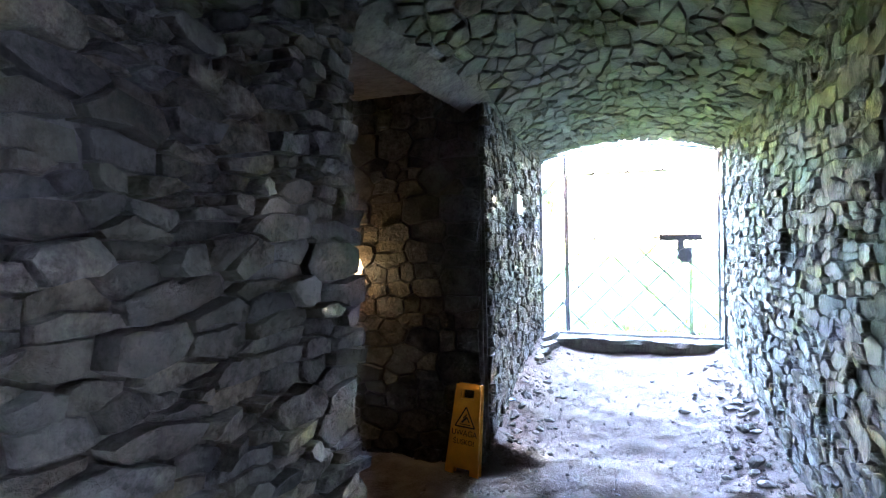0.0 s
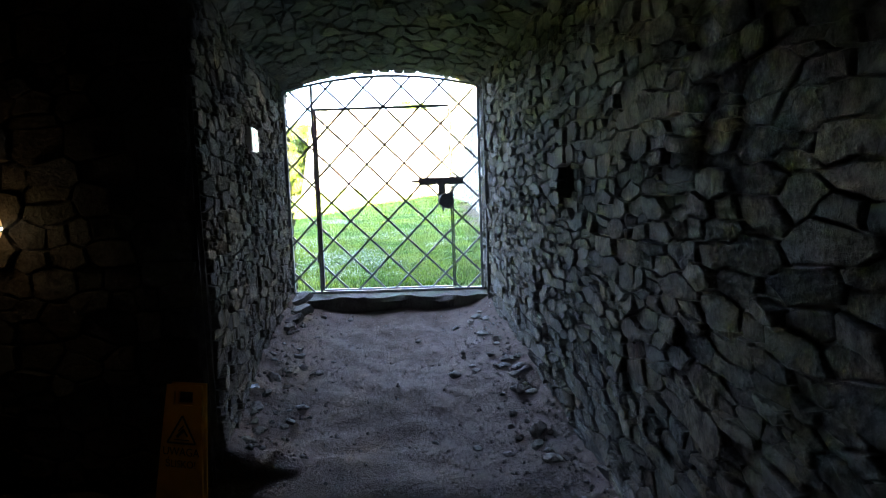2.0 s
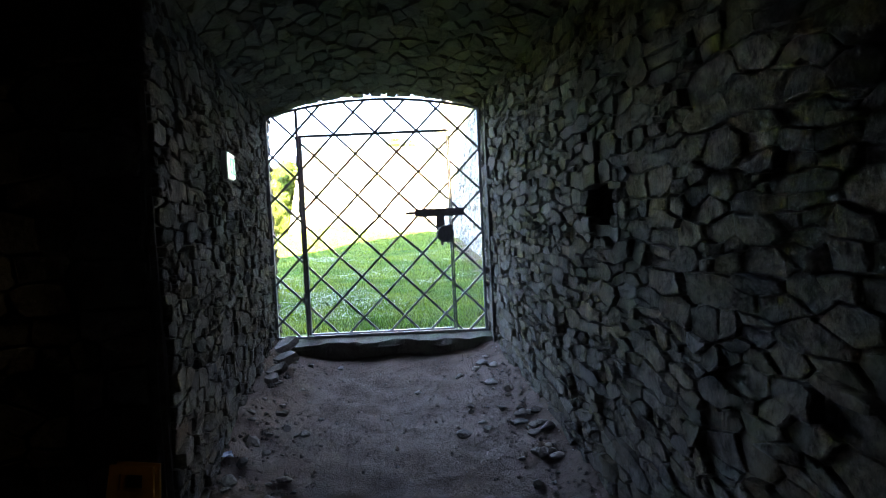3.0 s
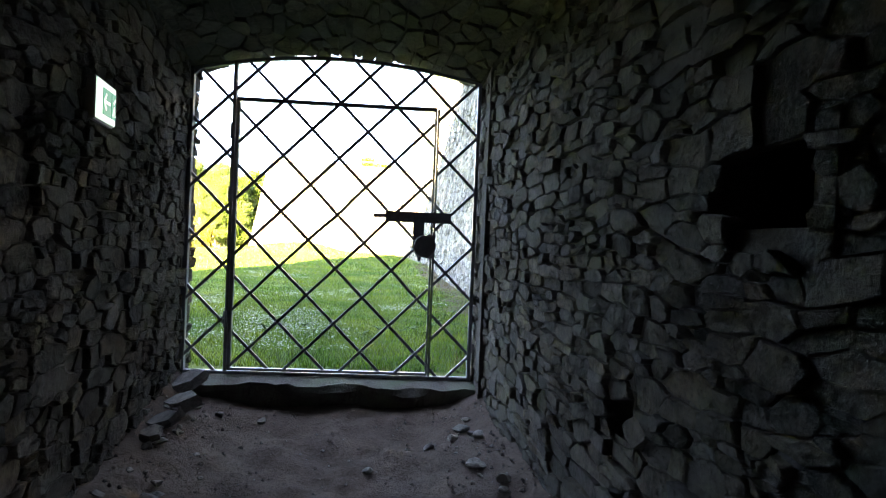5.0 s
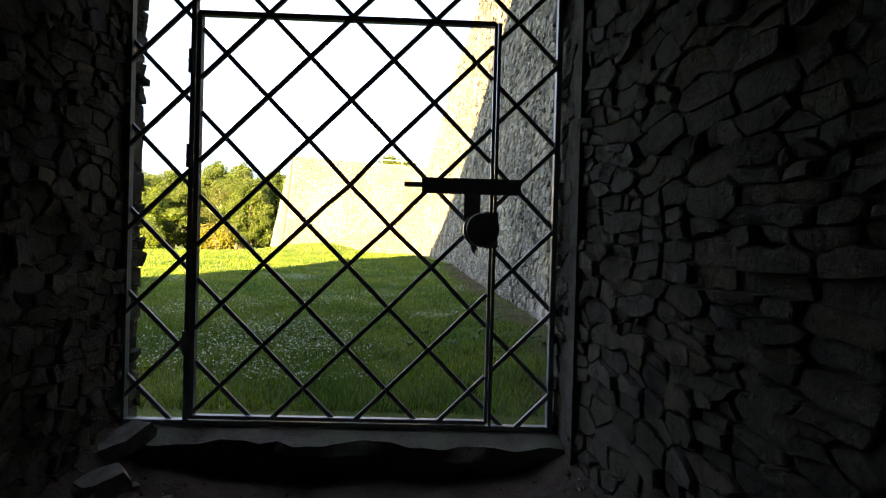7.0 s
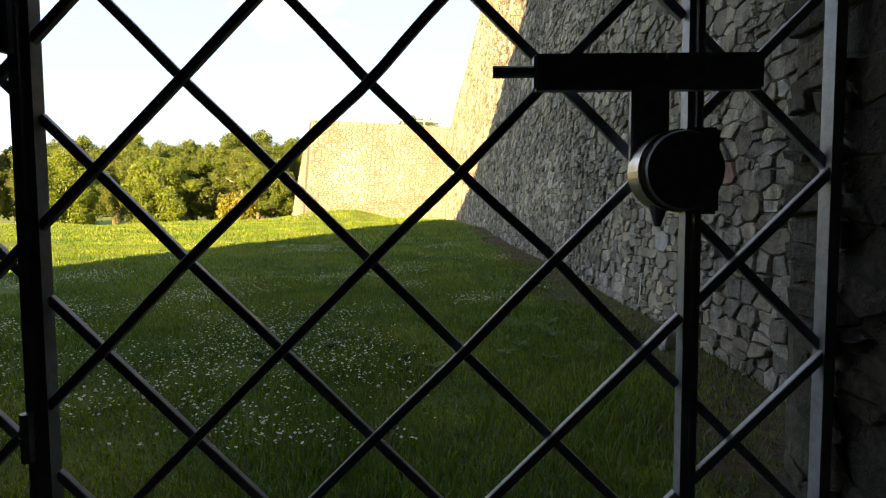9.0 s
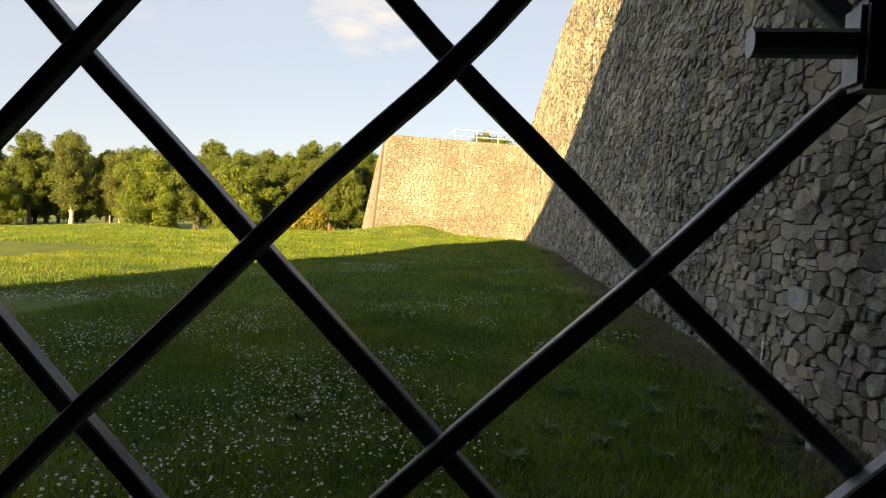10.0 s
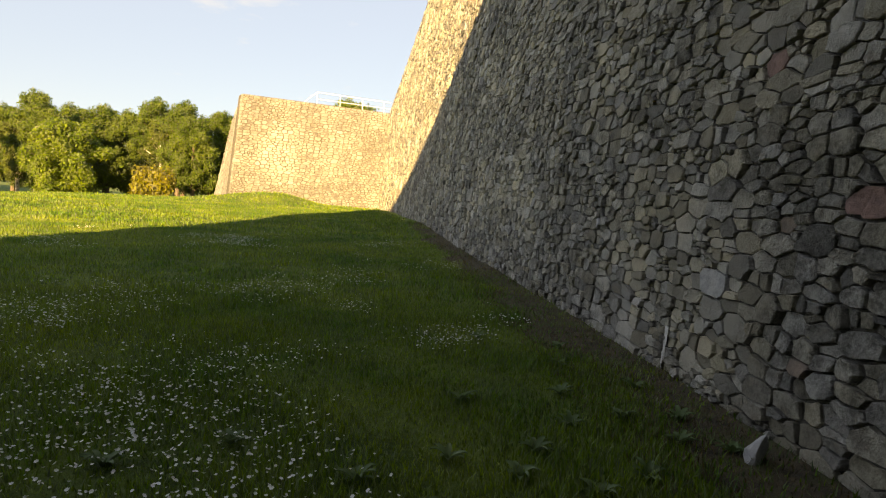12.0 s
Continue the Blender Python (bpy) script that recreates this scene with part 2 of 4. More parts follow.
def tiling(cells, area, lie=1.5):
    """Fits every cell to its neighbours: straight-edged stones that meet along shared joints. lie: how much wider than high they lie."""
    x0, y0, x1, y1 = area[0], area[1] * lie, area[2], area[3] * lie
    cells = [(a, b * lie, c, d * lie) for a, b, c, d in cells]
    mid = [((c[0] + c[2]) / 2, (c[1] + c[3]) / 2) for c in cells]
    pull = [(0.5 * min(c[2] - c[0], c[3] - c[1])) ** 2 for c in cells]
    size = [math.hypot(c[2] - c[0], c[3] - c[1]) for c in cells]
    bin_w = max(0.05, sorted(size)[len(size) // 2] * 1.3)
    bins = collections.defaultdict(list)
    for i, (c, m) in enumerate(zip(cells, mid)):
        for p in range(int(c[0] // bin_w) - 1, int(c[2] // bin_w) + 2):
            for q in range(int(c[1] // bin_w) - 1, int(c[3] // bin_w) + 2):
                bins[p, q].append(i)
    out = []
    for i, c in enumerate(cells):
        near = set()
        for p in range(int(c[0] // bin_w), int(c[2] // bin_w) + 1):
            for q in range(int(c[1] // bin_w), int(c[3] // bin_w) + 1):
                near.update(bins[p, q])
        near.discard(i)
        mx, my = mid[i]
        r = size[i]
        poly = [(max(x0, mx - r), max(y0, my - r)), (min(x1, mx + r), max(y0, my - r)), (min(x1, mx + r), min(y1, my + r)), (max(x0, mx - r), min(y1, my + r))]
        for j in near:
            dx, dy = mid[j][0] - mx, mid[j][1] - my
            k = (dx * dx + dy * dy + pull[i] - pull[j]) / 2
            d = [(x - mx) * dx + (y - my) * dy - k for x, y in poly]
            if max(d) <= 0:
                continue
            cut = []
            for m in range(len(poly)):
                n = (m + 1) % len(poly)
                if d[m] <= 0:
                    cut.append(poly[m])
                if (d[m] <= 0) != (d[n] <= 0):
                    f = d[m] / (d[m] - d[n])
                    cut.append((poly[m][0] + (poly[n][0] - poly[m][0]) * f, poly[m][1] + (poly[n][1] - poly[m][1]) * f))
            poly = cut
            if len(poly) < 3:
                break
        out.append([(x, y / lie) for x, y in poly])
    return out


def stone_shape(rng, at, poly, gap, proud, warp, wscale, base=0.0):
    """One rough-hewn stone of a wall: an uneven outline, broken edges and a tilted face."""
    n = len(poly)
    cu, cv = sum(p[0] for p in poly) / n, sum(p[1] for p in poly) / n
    mean = sum(math.hypot(x - cu, y - cv) for x, y in poly) / n
    ring = []
    for (xa, ya), (xb, yb) in zip(poly, poly[1:] + poly[:1]):
        long = math.hypot(xb - xa, yb - ya)
        if long < 0.16 * mean:
            continue
        e = rng.uniform(0.0, 0.09)
        ring.append((xa + (xb - xa) * e, ya + (yb - ya) * e))
        if long > 0.7 * mean:
            f, k = rng.uniform(0.3, 0.7), rng.uniform(-0.06, 0.12) * mean
            x, y = xa + (xb - xa) * f, ya + (yb - ya) * f
            r = math.hypot(x - cu, y - cv) or 1.0
            ring.append((x - (x - cu) / r * k, y - (y - cv) / r * k))
    n = len(ring)
    if n < 3:
        return [], []
    ring = [(x - cu, y - cv) for x, y in ring]
    fit_in = max(0.4, 1 - 0.5 * gap / max(mean * 0.8, 0.01))
    ring = [(x * fit_in, y * fit_in) for x, y in ring]
    out = proud * rng.uniform(0.3, 1.0)
    tu, tv = rng.uniform(-0.35, 0.35) * out / mean, rng.uniform(-0.35, 0.35) * out / mean
    lip = min(0.2, rng.uniform(0.003, 0.010) / mean)

    def put(x, y, d):
        u, v = cu + x, cv + y
        q = noise.noise_vector(Vector((u * wscale, v * wscale, 3.7)))
        r = noise.noise_vector(Vector((u * wscale * 4.6, v * wscale * 4.6, 9.1)))
        return at(u + warp * q.x + warp * 0.45 * r.x, v + warp * q.y + warp * 0.45 * r.y, d)
    verts = [put(x, y, base - 0.03) for x, y in ring]
    verts += [put(x * 0.99, y * 0.99, base + max(0.001, out * rng.uniform(0.78, 0.93) + tu * x + tv * y)) for x, y in ring]
    k = 1 - lip
    verts += [put(x * k, y * k, base + out + tu * x + tv * y + rng.uniform(-0.1, 0.1) * out) for x, y in ring]
    verts.append(put(rng.uniform(-0.3, 0.3) * mean, rng.uniform(-0.3, 0.3) * mean, base + out * rng.uniform(0.85, 1.08)))
    faces = []
    for i in range(n):
        j = (i + 1) % n
        faces += [(i, j, n + j, n + i), (n + i, n + j, 2 * n + j, 2 * n + i), (2 * n + i, 2 * n + j, 3 * n)]
    return verts, faces


def masonry(wall, at, area, big, proud, seed, m_piece, m_rest, gap=0.018, warp=0.05, wscale=1.6, near=None, hole=None, wide=1.7, spread=0.6, most=300, flip=False, base=0.0, accent=(), lie=1.5):
    """Lays stones on a wall face: those in the near stretch as parts, the others joined."""
    rng = random.Random(seed)
    cells = []
    split(rng, *area, big, cells, wide, spread)
    V, F, n = [], [], 0
    for c, poly in zip(cells, tiling(cells, area, lie)):
        cu, cv = (c[0] + c[2]) / 2, (c[1] + c[3]) / 2
        if hole and hole(cu, cv):
            continue
        if len(poly) < 3:
            continue
        vs, fs = stone_shape(rng, at, poly, gap * rng.uniform(0.6, 1.5), proud, warp, wscale, base)
        if not vs:
            continue
        if flip:
            fs = [f[::-1] for f in fs]
        odd = next((m for a, b, m in accent if c[0] <= a < c[2] and c[1] <= b < c[3]), None)
        if odd or (near and n < most and near(cu, cv)):
            mesh("stone", vs, fs, odd or m_piece, wall)
            n += 1
        else:
            o = len(V)
            V += vs
            F += [tuple(i + o for i in f) for f in fs]
    if V:
        tagged(mesh("stonework", V, F, m_rest, wall), kind="stuff")


def wall_slab(name, at, u0, u1, v0, v1, thick, material, nu=24, nv=6, top=None, hole=None):
    """The body of a wall behind its stones: a slab with a face, a back and closed rims."""
    V, F = [], []
    for d in (0.0, -thick):
        for i in range(nu + 1):
            u = u0 + (u1 - u0) * i / nu
            vt = top(u) if top else v1
            for j in range(nv + 1):
                V.append(at(u, v0 + (vt - v0) * j / nv, d))
    w = nv + 1
    o = (nu + 1) * w
    for i in range(nu):
        for j in range(nv):
            if hole and hole(u0 + (u1 - u0) * (i + 0.5) / nu, v0 + (v1 - v0) * (j + 0.5) / nv):
                continue
            a = i * w + j
            F.append((a, a + w, a + w + 1, a + 1))
            F.append((o + a, o + a + 1, o + a + w + 1, o + a + w))
    for i in range(nu):
        for j in (0, nv):
            a = i * w + j
            F.append((a, a + w, o + a + w, o + a))
    for j in range(nv):
        for i in (0, nu):
            a = i * w + j
            F.append((a, a + 1, o + a + 1, o + a))
    return mesh(name, V, F, material)


# ---- the plan ----
RIGHT = [(1.04, 0.22), (1.05, 0.0), (1.19, -1.15), (1.30, -2.2), (1.42, -3.6), (1.52, -6.0), (1.62, -11.0)]
LEFT = [(-1.10, 0.22), (-1.09, 0.0), (-1.01, -0.8), (-0.93, -1.65), (-0.64, -3.42)]
PIER = [(-0.52, -5.5), (-0.48, -7.0), (-0.40, -11.0)]


def x_on(line, y):
    for (xa, ya), (xb, yb) in zip(line, line[1:]):
        if yb <= y <= ya:
            return xa + (xb - xa) * (ya - y) / (ya - yb)
    return line[-1][0] if y < line[-1][1] else line[0][0]


def floor_base(y):
    pts = [(-12, -0.52), (-6, -0.50), (-3.4, -0.45), (-2.2, -0.38), (-1.2, -0.31), (-0.6, -0.24), (-0.2, -0.19), (1, -0.17)]
    for (a, za), (b, zb) in zip(pts, pts[1:]):
        if a <= y <= b:
            return za + (zb - za) * (y - a) / (b - a)
    return pts[0][1]


def floor_z(x, y):
    z = floor_base(y)
    xl = x_on(LEFT, y) if y > -3.42 else (-9 if y > -5.5 else x_on(PIER, y))
    near = min(x - xl, x_on(RIGHT, y) - x)
    z += 0.17 * max(0.0, 1 - max(near, 0) / 0.55) ** 1.6
    z += 0.05 * noise.noise(Vector((x * 1.3, y * 1.3, 0.3))) + 0.034 * noise.noise(Vector((x * 4.1, y * 4.1, 5.0))) + 0.015 * noise.noise(Vector((x * 12, y * 12, 2.0)))
    return z


def structure(ob, label, category):
    return tagged(ob, label, category, kind="structure")


# tunnel floor
V, F = [], []
NX, NY = 170, 300
for j in range(NY + 1):
    y = -11.2 + 11.15 * j / NY
    for i in range(NX + 1):
        x = -4.6 + 6.6 * i / NX
        V.append((x, y, floor_z(x, y)))
for j in range(NY):
    for i in range(NX):
        a = j * (NX + 1) + i
        F.append((a, a + 1, a + NX + 2, a + NX + 1))
structure(mesh("floor", V, F, M_DIRT, smooth=True), "uneven dry earth floor strewn with grit", "floor")

# tunnel walls
HOLES = [(-3.28, -2.88, 1.03, 1.24), (-6.08, -5.84, 1.26, 1.41), (-2.42, -2.26, 0.32, 0.44)]
at_r, len_r = strip_surface(RIGHT, -1)


def in_hole(u, v):
    p = at_r(u, v)
    if -9.85 < p.y < -8.85 and 0.42 < v < 1.28:      # unseen opening added at the back so sky light reaches the pier
        return True
    return any(a < p.y < b and c < v < d for a, b, c, d in HOLES)


wall_right = wall_slab("wall_east", at_r, 0, len_r, -0.8, 2.5, 0.5, M_TMORTAR, 110, 66, hole=in_hole)
structure(wall_right, "rough rubble-stone tunnel wall with a missing stone", "wall")
for a, b, c, d in HOLES:
    x = x_on(RIGHT, (a + b) / 2)
    bm = bmesh.new()
    box(bm, x - 0.01, x + 0.42, a - 0.06, b + 0.06, c - 0.06, d + 0.06)
    bmesh.ops.delete(bm, geom=[f for f in bm.faces if f.calc_center_median().x < x], context="FACES")
    part("recess", bm, M_TMORTAR, wall_right)

at_l, len_l = strip_surface(LEFT, 1)
wall_left = structure(wall_slab("wall_west", at_l, 0, len_l, -0.8, 2.5, 0.45, M_TMORTAR, 12, 5), "rough rubble-stone tunnel wall by the gate", "wall")
PASSAGE = [(-0.66, -3.445), (-1.1, -3.52), (-2.2, -3.50), (-4.4, -3.48)]
at_p, len_p = strip_surface(PASSAGE, 1)
wall_pass = structure(wall_slab("wall_passage", at_p, 0, len_p, -0.8, 2.5, 0.4, M_TMORTAR, 12, 5), "dark rubble-stone wall of the side passage", "wall")
at_q, len_q = strip_surface(PIER, 1)
wall_pier = structure(wall_slab("wall_pier", at_q, 0, len_q, -0.8, 2.6, 0.4, M_TMORTAR, 16, 5), "layered rubble-stone pier wall with large blocks", "wall")
PIER_END = [(-4.4, -4.92), (-1.3, -4.92), (-0.62, -5.5)]
at_e, len_e = strip_surface(PIER_END, 1)
wall_end = structure(wall_slab("wall_passage_south", at_e, 0, len_e, -0.8, 2.6, 0.3, M_TMORTAR, 8, 4), "dark stone wall of the side passage", "wall")
for name, x0, x1, y0, y1 in (("wall_back", -1.0, 2.4, -11.4, -11.0), ("wall_passage_end", -4.8, -4.4, -6.0, -3.0)):
    bm = bmesh.new()
    box(bm, x0, x1, y0, y1, -0.9, 2.7)
    structure(part(name, bm, M_TMORTAR, None), "plain dark stone wall closing the tunnel", "wall")


# vault
def vault_at(u, v, d=0.0):
    """u: metres in from the gate; v: 0 at the west springing, 1 at the east one."""
    y = -u
    xl = x_on(LEFT, y) if y > -3.42 else (-0.64 + 0.12 * (-3.42 - y) / 2.08 if y > -5.5 else x_on(PIER, y))
    xr = x_on(RIGHT, y)
    x = xl + (xr - xl) * v
    s = 2 * v - 1
    rise = 0.20 + 0.03 * min(max(u, 0), 4)
    z = 2.175 + 0.05 * min(max(u, 0), 1.0) + rise * (1 - s * s)
    n = Vector((-s * 0.9, 0, -1)).normalized()
    return Vector((x, y, z)) + n * d


V, F = [], []
for d in (0.0, -0.4):
    for i in range(47):
        for j in range(17):
            V.append(vault_at(-0.2 + i * 0.25, -0.06 + 1.12 * j / 16, d))
for i in range(46):
    for j in range(16):
        a = i * 17 + j
        F += [(a, a + 1, a + 18, a + 17), (799 + a, 799 + a + 17, 799 + a + 18, 799 + a + 1)]
rng = random.Random(5)
cells = []
split(rng, -0.2, 0.02, 10.6, 0.98, 0.12, cells, 9.0)
cells = [(c[0], c[1] * 2.2, c[2], c[3] * 2.2) for c in cells]
for poly in tiling(cells, (-0.2, 0.044, 10.6, 2.156)):
    if len(poly) < 3:
        continue
    vs, fs = stone_shape(rng, lambda u, v, d: vault_at(u, v / 2.2, d), poly, 0.014, 0.035, 0.02, 1.7)
    o = len(V)
    V += vs
    F += [tuple(i + o for i in f) for f in fs]
structure(mesh("ceiling", V, F, M_TREST), "low barrel vault of dark rough stone", "ceiling")
bm = bmesh.new()
box(bm, -4.8, -0.64, -5.9, -3.1, 2.32, 2.6)
structure(part("ceiling_passage", bm, M_TMORTAR, None), "flat dark stone ceiling of the side passage", "ceiling")


# ---- outside ground ----
def step(a, b, t):
    t = min(1.0, max(0.0, (t - a) / (b - a)))
    return t * t * (3 - 2 * t)


def ground_z(x, y):
    z = -0.03 + 0.08 * step(8, 26, y) - 0.85 * step(36, 56, y) - 0.65 * step(12, 30, -x)
    side = 1.8 if x > -5.9 else 3.8
    z += 0.62 * math.exp(-(((x + 5.9) / side) ** 2 + ((y - 36.5) / 4.5) ** 2))
    z += 0.75 * math.exp(-(((x + 31) / 7.0) ** 2 + ((y - 46) / 5.0) ** 2))
    z += 0.10 * noise.noise(Vector((x * 0.12, y * 0.12, 1.0))) * step(3, 12, math.hypot(x, y)) + 0.02 * noise.noise(Vector((x * 0.7, y * 0.7, 4.0)))
    return z


def axis(fine, far, n_far):
    a = list(fine)
    s = fine[1] - fine[0]
    up, k = fine[-1], s
    while up < far:
        k *= 1.22
        up += k
        a.append(up)
    lo, k = fine[0], s
    low = []
    while lo > n_far:
        k *= 1.22
        lo -= k
        low.append(lo)
    return low[::-1] + a


gx = axis([-14 + 0.25 * i for i in range(70)], 1500, -1500)
gy = axis([0.3 + 0.25 * i for i in range(180)], 2500, 0.25)
gy = [0.16] + [y for y in gy if y > 0.25]
V = [(x, y, ground_z(x, y)) for y in gy for x in gx]
w = len(gx)
F = [(j * w + i, j * w + i + 1, (j + 1) * w + i + 1, (j + 1) * w + i) for j in range(len(gy) - 1) for i in range(w - 1)]
structure(mesh("ground", V, F, M_SOIL, smooth=True), "mown grassy moat floor rising gently to the trees", "ground")

# ---- scarp wall along the moat ----
SCARP = [(1.74, 0.2), (1.82, 4.0), (1.73, 9.0), (1.58, 16.0), (1.42, 22.0), (1.26, 26.0), (1.02, 30.0), (0.55, 36.0), (-0.18, 44.6)]
at_s, len_s = strip_surface(SCARP, 1, 0.075)


def scarp_top(u):
    return 10.5 - 0.258 * max(0.0, u - 30.0)


wall_scarp = wall_slab("wall_scarp", at_s, 0, len_s, -0.6, 10.5, 1.2, M_WMORTAR, 60, 8, top=scarp_top)
structure(wall_scarp, "tall leaning fortress wall of grey rubble stone", "wall")
# ---- far bastion ----
def ruled(b0, b1, t0, t1, top):
    """A leaning wall face between a line at the ground and a line at its top."""
    b0, b1, t0, t1 = (Vector(p) for p in (b0, b1, t0, t1))
    long = (b1 - b0).length
    n = (t1 - t0).normalized()
    n = Vector((-n.y, n.x))

    def at(u, v, d=0.0):
        k, h = u / long, v / top
        p = b0.lerp(b1, k).lerp(t0.lerp(t1, k), h) + n * d
        return Vector((p.x, p.y, v))
    return at, long


at_b, len_b = ruled((0.2, 44.3), (-9.35, 40.0), (0.9, 45.3), (-8.95, 41.0), 6.7)
wall_b = structure(wall_slab("wall_bastion", at_b, 0, len_b, -1.2, 6.7, 1.2, M_FMORTAR, 20, 8), "sunlit pale stone bastion wall across the moat", "wall")
at_b2, len_b2 = ruled((-9.35, 40.0), (-14.8, 58.0), (-8.95, 41.0), (-13.7, 59.0), 6.7)
wall_b2 = structure(wall_slab("wall_bastion_flank", at_b2, 0.9, len_b2, -1.5, 6.7, 1.2, M_FMORTAR, 16, 6), "pale stone flank of the far bastion", "wall")


# ---- facade round the gate ----
def arch_z(x):
    return 2.235 + 0.15 * (1 - ((x + 0.03) / 1.06) ** 2)


bm = bmesh.new()
xs = [-1.10 + 2.14 * i / 20 for i in range(21)]


def facade_top(x):
    return 9.0


def quadstrip(bm, low, high, y0, y1):
    rows = []
    for (x, za), (_, zb) in zip(low, high):
        rows.append([bm.verts.new(p) for p in ((x, y0, za), (x, y0, zb), (x, y1, zb), (x, y1, za))])
    for a, b in zip(rows, rows[1:]):
        for k in range(4):
            bm.faces.new((a[k], b[k], b[(k + 1) % 4], a[(k + 1) % 4]))
    bm.faces.new(rows[0])
    bm.faces.new(rows[-1][::-1])


lx = [-7.4 + 6.3 * i / 12 for i in range(13)]
quadstrip(bm, [(x, -0.6) for x in lx], [(x, facade_top(x)) for x in lx], -0.3, 0.22)
quadstrip(bm, [(x, arch_z(x)) for x in xs], [(x, facade_top(x)) for x in xs], 0.0, 0.22)
quadstrip(bm, [(x, -0.6) for x in (1.04, 2.0, 6.0)], [(x, facade_top(x)) for x in (1.04, 2.0, 6.0)], -0.3, 0.22)
wall_f = structure(part("wall_facade", bm, M_WMORTAR, None), "rubble-stone fortress wall pierced by the arched gateway", "wall")
# out of view: a block added above the vault to cover it from the sky
bm = bmesh.new()
box(bm, -7.3, 1.75, -12.4, -0.32, 3.05, 8.6)
structure(part("rampart", bm, M_SOIL, None), "unseen grass-topped earth block added over the tunnel as a cover", "rampart")


# ---- gate ----
GX0, GX1, WX0, WX1, WZ = -1.06, 1.0, -0.735, 0.69, 1.955
H = 0.20
Z0 = 0.765


def gate_arch(x):
    return 2.15 + 0.13 * (1 - ((x + 0.03) / 1.03) ** 2)


def flat_bar(bm, a, b, width, y0, y1, bevel=0.002):
    a, b = Vector((a[0], 0, a[1])), Vector((b[0], 0, b[1]))
    d = b - a
    turn = Matrix.Rotation(-math.atan2(d.z, d.x), 3, "Y")
    c = (a + b) / 2
    box(bm, c.x - d.length / 2, c.x + d.length / 2, y0, y1, c.z - width / 2, c.z + width / 2, bevel, turn)
    return bm


def clip(p, q, x0, x1, z0, z1):
    t0, t1 = 0.0, 1.0
    d = (q[0] - p[0], q[1] - p[1])
    for k, lo, hi in ((0, x0, x1), (1, z0, z1)):
        a, b = (lo - p[k]) / d[k], (hi - p[k]) / d[k]
        t0, t1 = max(t0, min(a, b)), min(t1, max(a, b))
    if t1 - t0 < 0.004:
        return None
    return [(p[0] + d[0] * t, p[1] + d[1] * t) for t in (t0, t1)]


gate = tagged(new("gate"), "black steel lattice gate filling the arched tunnel mouth", "gate")
wicket = tagged(new("wicket_gate"), "closed black steel lattice gate leaf with a long bolt", "gate")


SAG = {(0, 2): (0.003, -0.011), (2, 0): (0.005, 0.004), (1, 1): (0.0, -0.006), (-1, 1): (-0.001, -0.001), (-2, 0): (-0.004, 0.0), (-2, 2): (-0.002, -0.003), (1, -1): (0.002, -0.003)}


def bent(x, z):
    """Where a point of the lattice lies once its crossings have sagged a little."""
    dx = dz = 0.0
    for (i, j), (a, b) in SAG.items():
        k = math.exp(-((x - i * H) ** 2 + (z - Z0 - j * H) ** 2) / 0.016)
        dx, dz = dx + a * k, dz + b * k
    return x + dx, z + dz


def lattice_bar(parent, a, b, width, y0, y1):
    """A flat bar laid across the gate, slightly bent at its crossings, with rubbed edges."""
    long = math.hypot(b[0] - a[0], b[1] - a[1])
    n = max(1, int(long / 0.07))
    nx, nz = -(b[1] - a[1]) / long * width / 2, (b[0] - a[0]) / long * width / 2
    c = 0.002
    prof = [(-1, y0 + c), (-0.82, y0), (0.82, y0), (1, y0 + c), (1, y1), (-1, y1)]
    V, F = [], []
    for i in range(n + 1):
        x, z = bent(a[0] + (b[0] - a[0]) * i / n, a[1] + (b[1] - a[1]) * i / n)
        V += [(x + nx * s, y, z + nz * s) for s, y in prof]
    for i in range(n):
        for k in range(6):
            p, q = i * 6 + k, i * 6 + (k + 1) % 6
            F.append((p, q, q + 6, p + 6))
    F += [tuple(range(5, -1, -1)), tuple(range(n * 6, n * 6 + 6))]
    return mesh("lattice_bar", V, F, M_STEEL, parent)


def bar_part(parent, name, a, b, width, y0, y1, label=""):
    bm = bmesh.new()
    flat_bar(bm, a, b, width, y0, y1)
    return part(name, bm, M_STEEL, parent, label)


for k in range(-9, 10):
    for sgn in (1, -1):
        p, q = (-3.0, Z0 + sgn * (-3.0 - 2 * k * H)), (3.0, Z0 + sgn * (3.0 - 2 * k * H))
        y0 = -0.0175 if sgn > 0 else 0.0005
        for x0, x1, z0, z1, owner in ((GX0, WX0 - 0.02, 0.0, 2.2, gate), (WX1 + 0.02, GX1, 0.0, 2.2, gate), (WX0 - 0.02, WX1 + 0.02, WZ + 0.012, 2.3, gate), (WX0 + 0.015, WX1 - 0.012, 0.02, WZ - 0.008, wicket)):
            c = clip(p, q, x0, x1, z0, z1)
            if not c:
                continue
            a, b = c
            if owner is gate and z1 > 2.1:
                # cut at the arched head
                def below(s):
                    x, z = a[0] + (b[0] - a[0]) * s, a[1] + (b[1] - a[1]) * s
                    return z < gate_arch(x)
                ss = [i / 60 for i in range(61) if below(i / 60)]
                if len(ss) < 3:
                    continue
                a, b = [(a[0] + (b[0] - a[0]) * s, a[1] + (b[1] - a[1]) * s) for s in (ss[0], ss[-1])]
            lattice_bar(owner, a, b, 0.021, y0, y0 + 0.0165)
bar_part(gate, "post", (GX0, -0.02), (GX0, gate_arch(GX0)), 0.034, -0.02, 0.02)
bar_part(gate, "post", (GX1, -0.02), (GX1, gate_arch(GX1)), 0.026, -0.02, 0.02)
